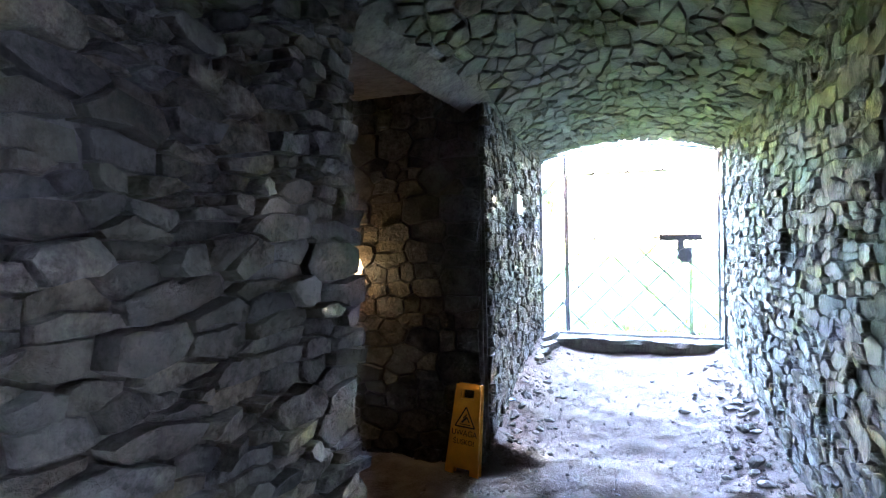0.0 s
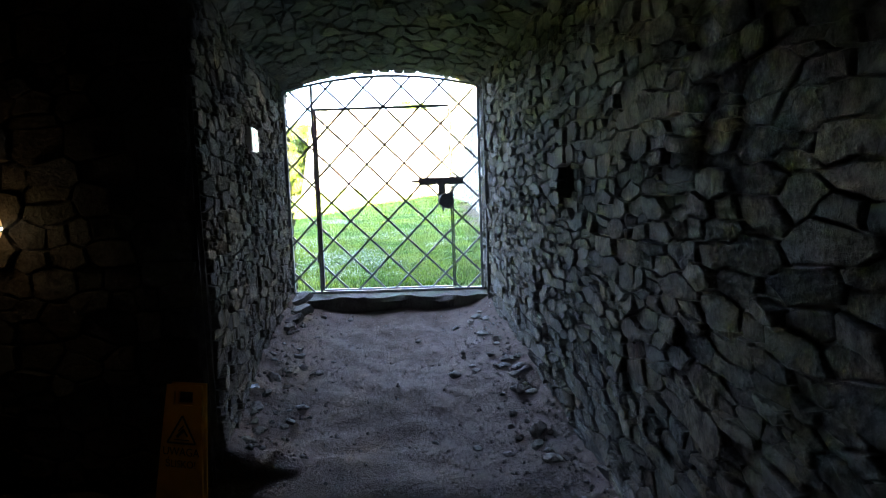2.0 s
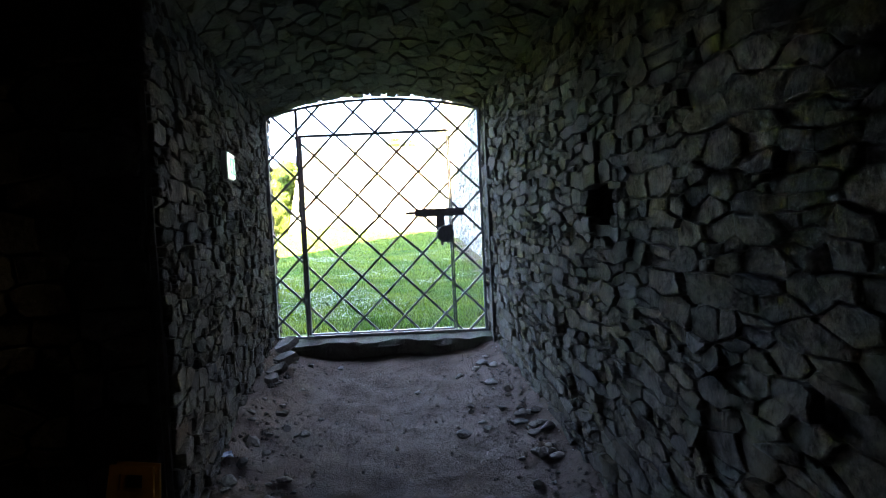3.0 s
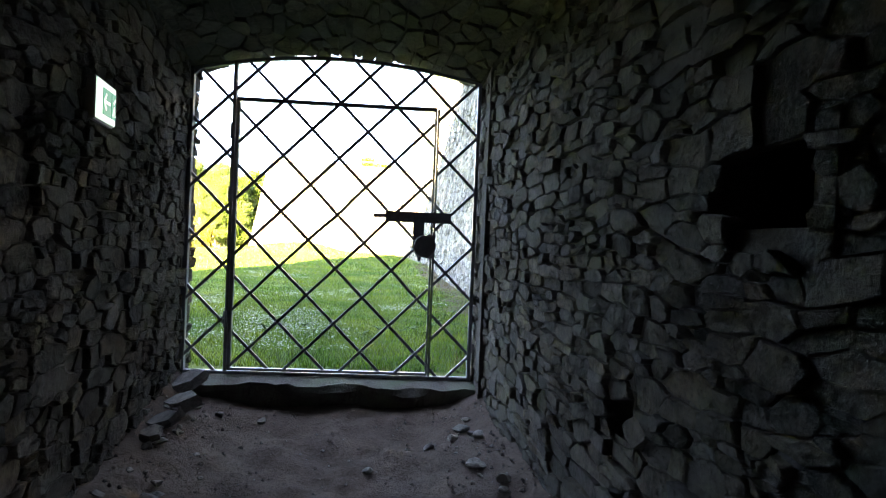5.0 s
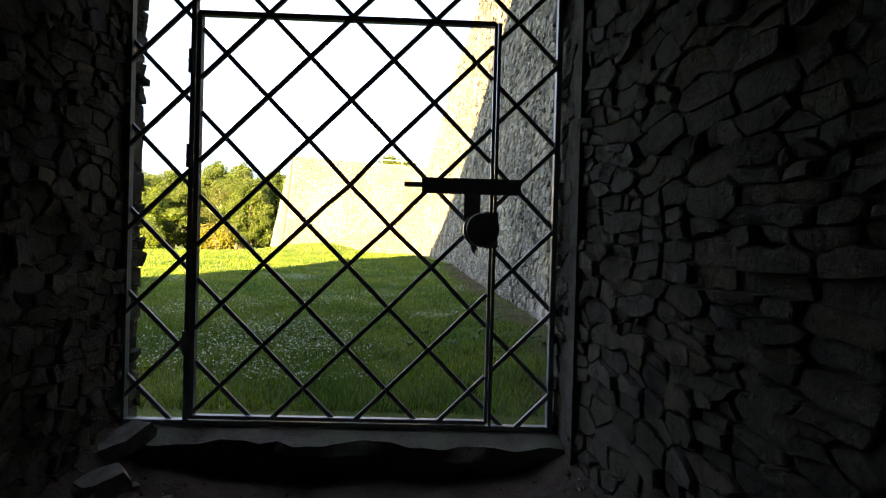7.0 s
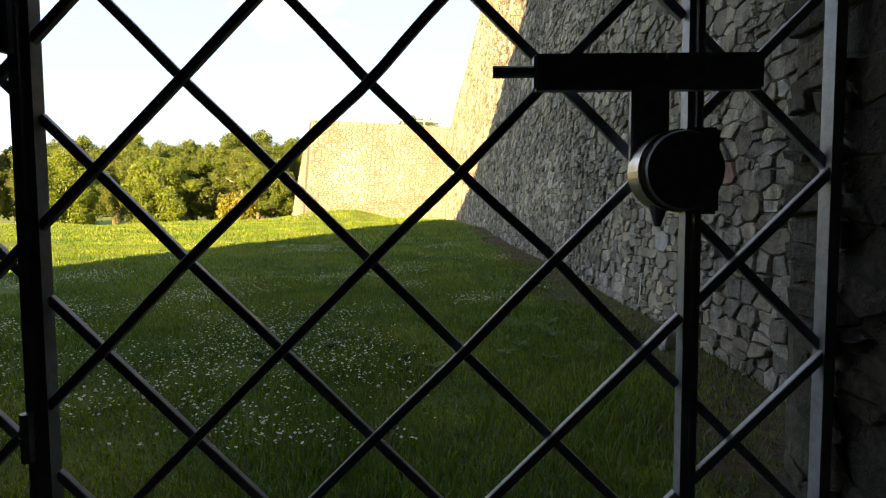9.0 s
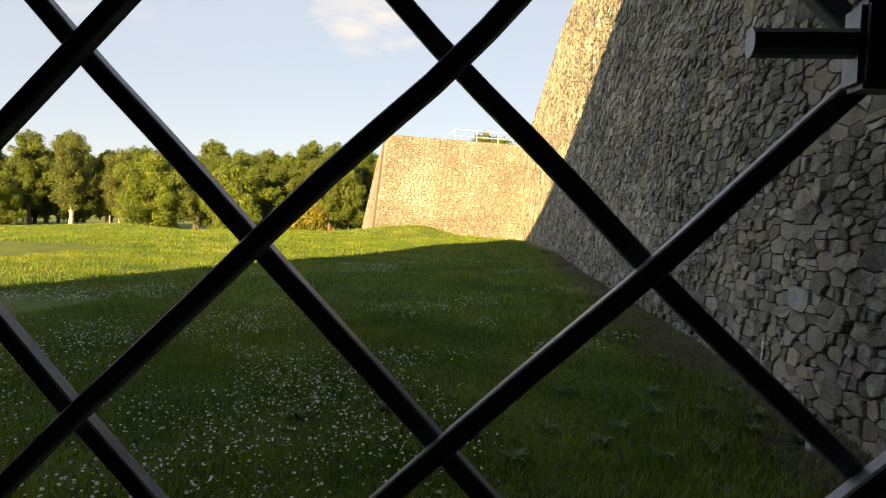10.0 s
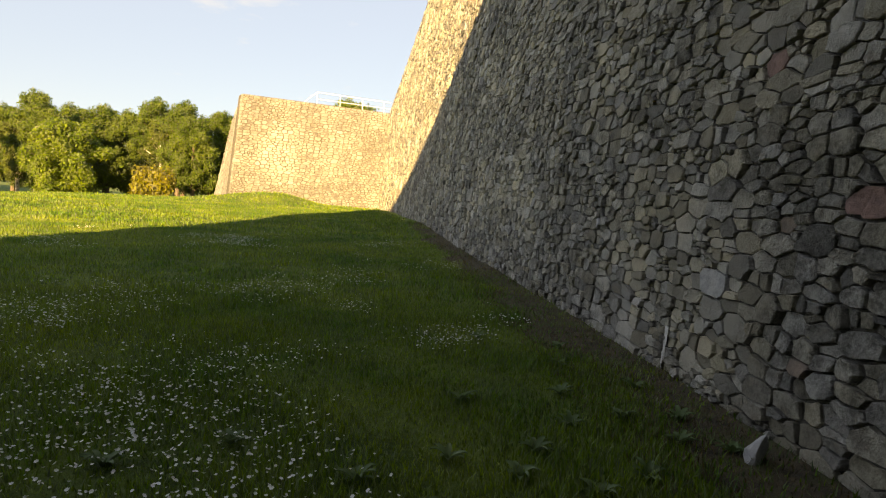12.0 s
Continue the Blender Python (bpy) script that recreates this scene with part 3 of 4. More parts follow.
bar_part(gate, "bottom_rail", (GX0 - 0.017, -0.005), (GX1 + 0.017, -0.005), 0.022, -0.022, 0.022)
bar_part(gate, "hanging_post", (WX0 - 0.02, 0.006), (WX0 - 0.02, gate_arch(WX0)), 0.022, -0.02, 0.02)
bar_part(gate, "shutting_post", (WX1 + 0.017, 0.006), (WX1 + 0.017, WZ), 0.014, -0.02, 0.02)
for i in range(10):
    xa, xb = GX0 + (GX1 - GX0) * i / 10, GX0 + (GX1 - GX0) * (i + 1) / 10
    bar_part(gate, "arched_rail", (xa, gate_arch(xa)), (xb, gate_arch(xb)), 0.022, -0.018, 0.018)
bar_part(wicket, "stile", (WX0 + 0.006, 0.02), (WX0 + 0.006, WZ), 0.022, -0.018, 0.018)
bar_part(wicket, "stile", (WX1 - 0.002, 0.02), (WX1 - 0.002, WZ), 0.015, -0.018, 0.018)
bar_part(wicket, "top_rail", (WX0, WZ), (WX1, WZ - 0.003), 0.024, -0.018, 0.018)
bar_part(wicket, "bottom_rail", (WX0, 0.02), (WX1, 0.02), 0.018, -0.018, 0.018)
for z in (0.38, 1.27, 1.72):
    bm = bmesh.new()
    rod(bm, (WX0 - 0.026, -0.028, z - 0.055), (WX0 - 0.026, -0.028, z + 0.055), 0.014)
    rod(bm, (WX0 - 0.026, -0.028, z - 0.002), (WX0 - 0.026, -0.028, z + 0.002), 0.017)
    part("hinge", bm, M_STEEL, wicket)
# bolt and lock
bolt = part("bolt_case", box(bmesh.new(), 0.35, 0.825, -0.055, -0.019, 1.125, 1.20, 0.005), M_STEEL, wicket)
bm = rod(bmesh.new(), (0.265, -0.04, 1.165), (0.50, -0.04, 1.165), 0.013, n=12)
part("bolt", bm, M_STEEL, wicket)
bm = bmesh.new()
box(bm, 0.62, 0.80, -0.061, -0.055, 1.186, 1.196, 0.001)
part("slot_plate", bm, M_STEEL, wicket)
part("hasp_plate", box(bmesh.new(), 0.553, 0.632, -0.05, -0.03, 0.93, 1.127, 0.003), M_STEEL, wicket)
bm = bmesh.new()
bmesh.ops.create_cone(bm, cap_ends=True, segments=40, radius1=0.082, radius2=0.082, depth=0.085, matrix=Matrix.Translation((0.632, -0.073, 0.955)) @ Matrix.Rotation(radians(90), 4, "X"))
bmesh.ops.bevel(bm, geom=[e for e in bm.edges if abs(e.verts[0].co.y - e.verts[1].co.y) < 1e-4], offset=0.006, segments=2, affect="EDGES")
lock = part("lock_cover", bm, M_BRIGHT, wicket, "round worn-steel padlock cover")
bm = bmesh.new()
bmesh.ops.create_cone(bm, cap_ends=True, segments=36, radius1=0.080, radius2=0.076, depth=0.012, matrix=Matrix.Translation((0.640, -0.1215, 0.955)) @ Matrix.Rotation(radians(90), 4, "X"))
part("lock_face", bm, M_STEEL, lock)
bm = bmesh.new()
box(bm, 0.64, 0.712, -0.115, -0.025, 0.868, 1.04, 0.006)
part("lock_box", bm, M_STEEL, lock)
bm = rod(bmesh.new(), (0.603, -0.075, 0.885), (0.603, -0.075, 0.842), 0.02, 0.006, 10)
part("lock_tip", bm, M_STEEL, lock)
for x, z in ((1.045, 0.82), (1.045, 0.22), (1.045, 1.62), (-1.10, 0.25), (-1.10, 0.95), (-1.10, 1.65)):
    s = 1 if x > 0 else -1
    bm = bmesh.new()
    box(bm, x - 0.028, x + 0.018, -0.012, -0.004, z - 0.03, z + 0.03, 0.002)
    an = part("anchor_plate", bm, M_BRIGHT, gate)
    bm = rod(bmesh.new(), (x - 0.006, -0.03, z), (x - 0.006, -0.012, z), 0.012, n=6)
    part("anchor_bolt", bm, M_STEEL, an)
    bm = rod(bmesh.new(), (x - s * 0.03, -0.002, z), (x + s * 0.06, -0.002, z), 0.006)
    part("anchor_rod", bm, M_STEEL, an)

# sill under the gate
V, F = [], []
for i in range(61):
    x = -1.12 + 2.2 * i / 60
    for j, (y, z) in enumerate(((-0.14, -0.45), (-0.155, -0.20), (-0.20, -0.085), (-0.19, -0.045), (-0.05, -0.022), (0.12, -0.022), (0.16, -0.05), (0.18, -0.42))):
        q = noise.noise(Vector((x * 3.1, j * 1.7, 0.0))) + 0.5 * noise.noise(Vector((x * 9.1, j * 2.7, 4.0)))
        k = 0.0 if j in (4, 5) else 1.0
        V.append((x, y + 0.06 * q * k, z + 0.028 * q * k))
for i in range(60):
    for j in range(7):
        a = i * 8 + j
        F.append((a, a + 8, a + 9, a + 1))
structure(mesh("sill", V, F, M_SILL), "worn stone sill under the gate", "sill")


# ---- loose things in the tunnel ----
def rock_mesh(seed, flat):
    rng = random.Random(seed)
    bm = bmesh.new()
    bmesh.ops.create_icosphere(bm, subdivisions=2, radius=0.5)
    off = Vector((rng.uniform(0, 50), rng.uniform(0, 50), rng.uniform(0, 50)))
    cuts = [(Vector((rng.uniform(-1, 1), rng.uniform(-1, 1), rng.uniform(-0.5, 1.2))).normalized(), rng.uniform(0.20, 0.36)) for _ in range(9)]
    for v in bm.verts:
        v.co *= 1 + 0.3 * noise.noise(v.co * 2.1 + off)
        for n, d in cuts:
            k = v.co.dot(n) - d
            if k > 0:
                v.co -= n * k
        v.co.z *= flat
        v.co.y *= 0.8
    me = bpy.data.meshes.new("loose_stone")
    bm.to_mesh(me)
    bm.free()
    me.materials.append(M_ROCK)
    return me


ROCKS = [rock_mesh(i, f) for i, f in enumerate((0.55, 0.4, 0.7, 0.35, 0.6, 0.5))]


def loose_stone(x, y, size, k, turn=0.0, z=None):
    ob = new("loose_stone", ROCKS[k % 6])
    z = floor_z(x, y) if z is None else z
    ob.matrix_world = pose(x, y, z + size * 0.13, 0, 0, turn) @ Matrix.Scale(size, 4)
    return tagged(ob, "angular grey stone lying loose on the earth floor", "stone", "loose stones on the floor")


rng = random.Random(21)
for x, y, s, k in ((0.90, -0.66, 0.16, 3), (0.34, -1.06, 0.10, 1), (1.06, -2.0, 0.15, 3), (1.12, -2.25, 0.13, 5), (1.17, -3.1, 0.15, 2), (1.05, -2.75, 0.10, 4), (1.2, -3.45, 0.13, 0), (0.98, -3.25, 0.09, 1), (-0.72, -2.1, 0.13, 4), (-0.66, -2.45, 0.10, 2), (-0.55, -2.95, 0.09, 5), (0.55, -3.0, 0.07, 1), (0.75, -1.5, 0.07, 4), (-0.35, -1.6, 0.06, 0)):
    loose_stone(x, y, s, k, rng.uniform(0, 360))


def slab(x, y, wide, thick, tilt, turn, seed):
    """A broken flat stone with sharp corners, one edge raised on the rubble."""
    r = random.Random(seed)
    n = 6
    rim = [(math.cos(k * 2 * math.pi / n + r.uniform(-0.3, 0.3)) * r.uniform(0.75, 1.1), math.sin(k * 2 * math.pi / n + r.uniform(-0.3, 0.3)) * r.uniform(0.5, 0.8)) for k in range(n)]
    V = [(a * wide * s, b * wide * s, z + r.uniform(-0.15, 0.15) * thick) for s, z in ((0.88, -thick / 2), (1.0, 0.0), (0.9, thick / 2)) for a, b in rim]
    F = [tuple(range(n - 1, -1, -1)), tuple(range(2 * n, 3 * n))]
    F += [(j * n + k, j * n + (k + 1) % n, (j + 1) * n + (k + 1) % n, (j + 1) * n + k) for j in range(2) for k in range(n)]
    ob = mesh("broken_stone", V, F, M_ROCK)
    ob.matrix_world = pose(x, y, floor_z(x, y) + thick * 0.5 + wide * 0.2, tilt, -tilt * 0.8, turn)
    tagged(ob, "broken flat grey stone slab leaning on the rubble by the wall", "stone", "broken slabs by the gate")


for args in ((-0.93, -0.26, 0.14, 0.07, 22, 20, 1), (-0.84, -0.60, 0.14, 0.065, 20, -15, 2), (-0.86, -0.86, 0.11, 0.06, 22, 10, 3), (-0.84, -1.08, 0.08, 0.05, 16, 40, 4)):
    slab(*args)
for i in range(150):
    y = rng.uniform(-7.5, -0.5)
    if rng.random() < 0.62:
        x = x_on(RIGHT, y) - 0.09 - abs(rng.gauss(0, 0.20))
    else:
        y = rng.uniform(-3.3, -0.4)
        x = x_on(LEFT, y) + 0.09 + abs(rng.gauss(0, 0.18))
    loose_stone(x, y, rng.choice((0.035, 0.05, 0.07, 0.1, 0.13)) * rng.uniform(0.8, 1.2), rng.randrange(6), rng.uniform(0, 360))

# grit
V, F = [], []
for i in range(2600):
    y = rng.uniform(-8, -0.3)
    if rng.random() < 0.55:
        e = abs(rng.gauss(0, 0.3)) + 0.03
        x = x_on(RIGHT, y) - e if rng.random() < 0.55 or y < -3.4 else x_on(LEFT, y) + e
    else:
        x = rng.uniform(-0.9, 1.3)
    s = rng.uniform(0.004, 0.016) * (1.5 if rng.random() < 0.12 else 1)
    c = Vector((x, y, floor_z(x, y) + s * 0.3))
    o = len(V)
    V += [c + Vector((rng.uniform(0.6, 1) * s * a, rng.uniform(0.6, 1) * s * b, rng.uniform(0.5, 0.9) * s * d)) for a, b, d in ((1, 0, 0), (0, 1, 0), (-1, 0, 0), (0, -1, 0), (0, 0, 1), (0, 0, -1))]
    for a in range(4):
        b = (a + 1) % 4
        F += [(o + a, o + b, o + 4), (o + b, o + a, o + 5)]
M_GRIT = grainy("grit", (0.12, 0.10, 0.09), (0.26, 0.23, 0.21), 30, 0.95, 0.0, "island", 0.5)
tagged(mesh("grit", V, F, M_GRIT), "small stones and grit scattered over the floor", "gravel", kind="stuff")

# wet-floor board
M_YELLOW = grainy("yellow_plastic", (0.78, 0.36, 0.015), (0.85, 0.42, 0.025), 12, 0.42, 0.05, stain=(0.62, 0.29, 0.03), stain_scale=7, fine=90, distance=0.003)
M_PRINT = plain("black_print", (0.02, 0.018, 0.015), 0.6)
board = tagged(new("warning_board"), "yellow folding plastic wet floor warning board", "sign")
BW0, BW1, BH = 0.105, 0.145, 0.635


def board_panel(front):
    bm = bmesh.new()
    s = 1 if front else -1
    rows = [(0.0, BW1), (0.045, BW1 - 0.003), (0.53, BW0 + 0.007), (0.60, BW0 + 0.002), (BH, BW0)]
    d = 0.011
    for a, b in zip(rows, rows[1:]):
        parts = [(-1.0, 1.0)]
        if a[0] == 0.0:
            parts = [(-1.0, -0.5), (0.5, 1.0)]
        if a[0] == 0.53:
            parts = [(-1.0, -0.52), (0.52, 1.0)]
        for p, q in parts:
            vs = []
            for z, w in (a, b):
                for u in (p, q):
                    for y in (0, d):
                        vs.append(bm.verts.new((u * w, y, z)))
            for f in ((0, 2, 6, 4), (1, 5, 7, 3), (0, 4, 5, 1), (2, 3, 7, 6), (0, 1, 3, 2), (4, 6, 7, 5)):
                bm.faces.new([vs[i] for i in f])
    bmesh.ops.remove_doubles(bm, verts=bm.verts, dist=0.0005)
    ob = part("front_panel" if front else "back_panel", bm, M_YELLOW, board)
    ob.matrix_local = pose(0, -0.035, 0, -11, 0, 0) if front else pose(0, 0.0, 0, -11.5, 0, 0)
    return ob


panel = board_panel(True)
board_panel(False)
# raised rim, pictogram and words on the front
bm = bmesh.new()
for a, b in (((-0.085, 0.335), (0.085, 0.335)), ((0.085, 0.335), (0.0, 0.475)), ((0.0, 0.475), (-0.085, 0.335))):
    flat_bar(bm, a, b, 0.010, -0.0015, -0.0003, 0)
part("triangle_mark", bm, M_PRINT, panel)
bm = bmesh.new()
for a, b, w in (((-0.03, 0.365), (0.012, 0.405), 0.016), ((0.012, 0.405), (0.035, 0.37), 0.009), ((-0.02, 0.395), (0.01, 0.425), 0.008), ((-0.045, 0.352), (0.045, 0.352), 0.006)):
    flat_bar(bm, a, b, w, -0.0017, -0.0005, 0)
part("slip_mark", bm, M_PRINT, panel)
for words, z, size in (("UWAGA", 0.272, 0.058), ("\u015aLISKO!", 0.212, 0.052)):
    cu = bpy.data.curves.new("lettering", "FONT")
    cu.body, cu.size, cu.align_x, cu.extrude = words, size, "CENTER", 0.0006
    cu.materials.append(M_PRINT)
    ob = new("lettering", cu)
    ob.parent = panel
    ob.matrix_local = pose(0, -0.0012, z, 90, 0, 0)
board.matrix_world = pose(-0.76, -3.65, floor_z(-0.75, -3.62) - 0.012, 0, 0, -14)

# exit sign on the west wall
M_SIGN = plain("lit_sign_face", (0.75, 0.85, 0.75), 0.4, emit=(0.80, 1.0, 0.74), power=0.03)
M_SIGNG = plain("green_print", (0.02, 0.30, 0.12), 0.4, emit=(0.05, 0.6, 0.22), power=0.0065)
M_SIGNF = plain("sign_housing", (0.55, 0.56, 0.52), 0.5)
sign = tagged(new("exit_sign"), "small lit green and white exit sign on the stone wall", "sign")
part("housing", box(bmesh.new(), -0.14, 0.14, 0.0, 0.05, -0.095, 0.095, 0.006), M_SIGNF, sign)
part("face", box(bmesh.new(), -0.131, 0.131, -0.006, 0.001, -0.086, 0.086, 0.002), M_SIGN, sign)
bm = box(bmesh.new(), -0.055, 0.06, -0.0085, -0.0055, -0.058, 0.058)
mark = part("green_field", bm, M_SIGNG, sign)
bm = bmesh.new()
box(bm, 0.066, 0.125, -0.0085, -0.0055, -0.058, 0.058)
part("green_field", bm, M_SIGNG, sign)
bm = bmesh.new()
flat_bar(bm, (-0.045, 0.0), (0.04, 0.0), 0.014, -0.0105, -0.0082, 0)
flat_bar(bm, (-0.045, 0.0), (-0.015, 0.035), 0.013, -0.0106, -0.0083, 0)
flat_bar(bm, (-0.045, 0.0), (-0.015, -0.035), 0.013, -0.0107, -0.0084, 0)
part("arrow", bm, M_SIGN, mark)
bm = bmesh.new()
flat_bar(bm, (0.08, -0.045), (0.10, 0.0), 0.011, -0.0105, -0.0082, 0)
flat_bar(bm, (0.10, 0.0), (0.115, -0.045), 0.011, -0.0106, -0.0083, 0)
flat_bar(bm, (0.085, 0.01), (0.115, 0.035), 0.012, -0.0107, -0.0084, 0)
part("figure_mark", bm, M_SIGN, mark)
sx = x_on(LEFT, -1.61)
sign.matrix_world = pose(sx + 0.07, -1.68, 1.545, 0, 0, 99)

# globe lamp in the passage
M_GLOBE = plain("lit_globe", (0.9, 0.75, 0.5), 0.4, emit=(1.0, 0.56, 0.17), power=0.0075)
M_CORE = plain("lit_core", (1, 0.9, 0.7), 0.4, emit=(1.0, 0.80, 0.45), power=0.06)
M_DARK = plain("dark_plastic", (0.03, 0.03, 0.03), 0.5)
lamp = tagged(new("globe_lamp"), "round warm glowing globe lamp on the passage wall", "lamp")
bm = bmesh.new()
bmesh.ops.create_uvsphere(bm, u_segments=40, v_segments=24, radius=0.082)
globe = part("globe", bm, M_GLOBE, lamp, "glowing amber glass globe", True)
for z in (-0.008, 0.008):
    bm = bmesh.new()
    bmesh.ops.create_cone(bm, cap_ends=False, segments=48, radius1=0.0835, radius2=0.0835, depth=0.004, matrix=Matrix.Translation((0, 0, z)))
    part("band", bm, M_DARK, lamp)
bm = bmesh.new()
bmesh.ops.create_cone(bm, cap_ends=False, segments=48, radius1=0.0828, radius2=0.0828, depth=0.011)
part("bright_band", bm, M_CORE, lamp)
bm = rod(bmesh.new(), (0, 0.05, 0), (0, 0.105, 0), 0.055, 0.06, 24)
part("base", bm, M_DARK, lamp)
globe.visible_shadow = False
for o in lamp.children:
    o.visible_shadow = False
bulb_data = bpy.data.lights.new("bulb", "POINT")
bulb_data.energy, bulb_data.color, bulb_data.shadow_soft_size = 0.004, (1.0, 0.62, 0.25), 0.04
bulb = new("bulb", bulb_data)
bulb.parent = lamp
lamp.matrix_world = pose(-1.70, -3.655, 1.024, 0, 5, 0) @ Matrix.Scale(1.6, 4)

# scrap of plastic by the west wall
rng = random.Random(9)
V = [Vector((0.22 * (i / 6 - 0.5), 0.13 * (j / 4 - 0.5), 0.02 + 0.035 * noise.noise(Vector((i * 0.7, j * 0.9, 3))))) for i in range(7) for j in range(5)]
F = [(i * 5 + j, i * 5 + 5 + j, i * 5 + 6 + j, i * 5 + 1 + j) for i in range(6) for j in range(4)]
scrap = tagged(mesh("plastic_scrap", V, F, grainy("scrap", (0.16, 0.22, 0.34), (0.30, 0.37, 0.48), 20, 0.4, 0.2)), "crumpled pale blue plastic scrap on the floor", "litter")
so = scrap.modifiers.new("thickness", "SOLIDIFY")
so.thickness = 0.002
scrap.matrix_world = pose(-0.80, -2.42, floor_z(-0.80, -2.42) + 0.005, 0, 8, 25) @ Matrix.Scale(0.65, 4)


# ---- trees and bush ----
def leaf_mesh(name, blobs, count, size, seed, material, squash=1.0):
    """Many small folded leaves on and inside a set of blobs."""
    r = np.random.default_rng(seed)
    w = np.array([b[3] ** 2 for b in blobs])
    k = r.choice(len(blobs), count, p=w / w.sum())
    c = np.array([b[:3] for b in blobs])[k]
    rad = np.array([b[3] for b in blobs])[k]
    d = r.normal(size=(count, 3))
    d /= np.linalg.norm(d, axis=1)[:, None]
    reach = rad * (r.uniform(0.3, 1.05, count) ** 0.6 + np.abs(r.normal(0, 0.2, count)))
    p = c + d * reach[:, None] * np.array([1, 1, squash])
    n = d + r.normal(scale=0.7, size=(count, 3)) + np.array([0, 0, 0.3])
    n /= np.linalg.norm(n, axis=1)[:, None]
    a = np.cross(n, r.normal(size=(count, 3)))
    a /= np.linalg.norm(a, axis=1)[:, None]
    b = np.cross(n, a)
    s = size * r.uniform(0.6, 1.4, count)[:, None]
    V = np.stack([p - a * s, p + b * s * 0.55 - n * s * 0.2, p + a * s, p - b * s * 0.55 - n * s * 0.2], 1).reshape(-1, 3)
    i = np.arange(count) * 4
    F = np.stack([i, i + 1, i + 2, i + 3], 1)
    return quick_mesh(name, V, F, material)


def quick_mesh(name, V, F, material):
    me = bpy.data.meshes.new(name)
    n, k = F.shape
    me.vertices.add(len(V))
    me.vertices.foreach_set("co", np.asarray(V, dtype=np.float32).ravel())
    me.loops.add(n * k)
    me.loops.foreach_set("vertex_index", F.astype(np.int32).ravel())
    me.polygons.add(n)
    me.polygons.foreach_set("loop_start", np.arange(n, dtype=np.int32) * k)
    me.update(calc_edges=True)
    me.validate()
    me.materials.append(material)
    return me


def leafy(name, c1, c2, spread=0.35, glow=0.35):
    m = grainy(name, c1, c2, 0.6, 0.6, 0.0, "island", spread)
    nt, bsdf = nodes_of(m)
    out = nt.nodes["Material Output"]
    tr = nt.nodes.new("ShaderNodeBsdfTranslucent")
    mix = nt.nodes.new("ShaderNodeMixShader")
    mix.inputs["Fac"].default_value = glow
    src = bsdf.inputs["Base Color"].links[0].from_socket
    nt.links.new(src, tr.inputs["Color"])
    nt.links.new(bsdf.outputs["BSDF"], mix.inputs[1])
    nt.links.new(tr.outputs["BSDF"], mix.inputs[2])
    nt.links.new(mix.outputs["Shader"], out.inputs["Surface"])
    return m


M_LEAF = leafy("leaf_green", (0.105, 0.170, 0.010), (0.190, 0.250, 0.018), 0.25, 0.5)
M_LEAFD = leafy("leaf_dark", (0.080, 0.130, 0.014), (0.140, 0.190, 0.022), 0.25, 0.5)
M_LEAFB = leafy("leaf_birch", (0.085, 0.115, 0.024), (0.145, 0.175, 0.036), 0.35, 0.45)
M_LEAFG = leafy("leaf_golden", (0.14, 0.14, 0.015), (0.24, 0.22, 0.022), 0.3, 0.45)
M_BARK = grainy("bark", (0.07, 0.052, 0.038), (0.15, 0.115, 0.085), 7, 0.95, 0.8)
M_BIRCH = grainy("birch_bark", (0.42, 0.39, 0.34), (0.62, 0.59, 0.53), 4, 0.8, 0.5, stain=(0.08, 0.07, 0.06), stain_scale=5)


def tree(seed, height, width, bare, material, bark, leaves, size):
    """A tapered trunk with limbs and a crown of uneven clumps."""
    r = random.Random(seed)
    ob = new("tree")
    bm = bmesh.new()
    lean = Vector((r.uniform(-0.04, 0.04), r.uniform(-0.04, 0.04), 1)) * height
    foot = Vector((0, 0, -0.3))
    prev, r0 = foot, 0.028 * height
    for i in range(1, 6):
        q = lean * (i / 5.5) + Vector((r.uniform(-0.1, 0.1), r.uniform(-0.1, 0.1), 0)) * 0.12 * height
        r1 = 0.028 * height * (1 - i / 5.6)
        rod(bm, prev, q, r0, r1, 8)
        prev, r0 = q, r1
    blobs = []
    n = 24
    for i in range(n):
        f = bare + (1 - bare) * (i + 0.5) / n
        ang = i * 2.4 + r.uniform(-0.6, 0.6)
        reach = math.sin(math.pi * (0.20 + 0.66 * (f - bare) / (1 - bare))) * r.uniform(0.55, 1.0)
        out = width * 0.5 * reach
        tip = Vector((math.cos(ang) * out, math.sin(ang) * out, f * height * 0.95))
        start = lean * max(0.12, f - 0.16)
        rod(bm, start, tip, 0.007 * height, 0.002 * height, 5)
        for k in (0.45, 0.7, 0.95):
            q = start.lerp(tip, k)
            for _ in range(3):
                t2 = q + Vector((r.uniform(-1, 1), r.uniform(-1, 1), r.uniform(-0.6, 0.7))) * width * 0.11
                blobs.append((*t2, width * r.uniform(0.05, 0.115)))
    for _ in range(5):
        blobs.append((lean.x + r.uniform(-0.06, 0.06) * width, lean.y + r.uniform(-0.06, 0.06) * width, height * r.uniform(0.88, 0.98), width * r.uniform(0.06, 0.10)))
    part("trunk", bm, bark, ob)
    c = new("crown", leaf_mesh("crown", blobs, leaves, size, seed, material, 0.85))
    c.parent = ob
    return ob


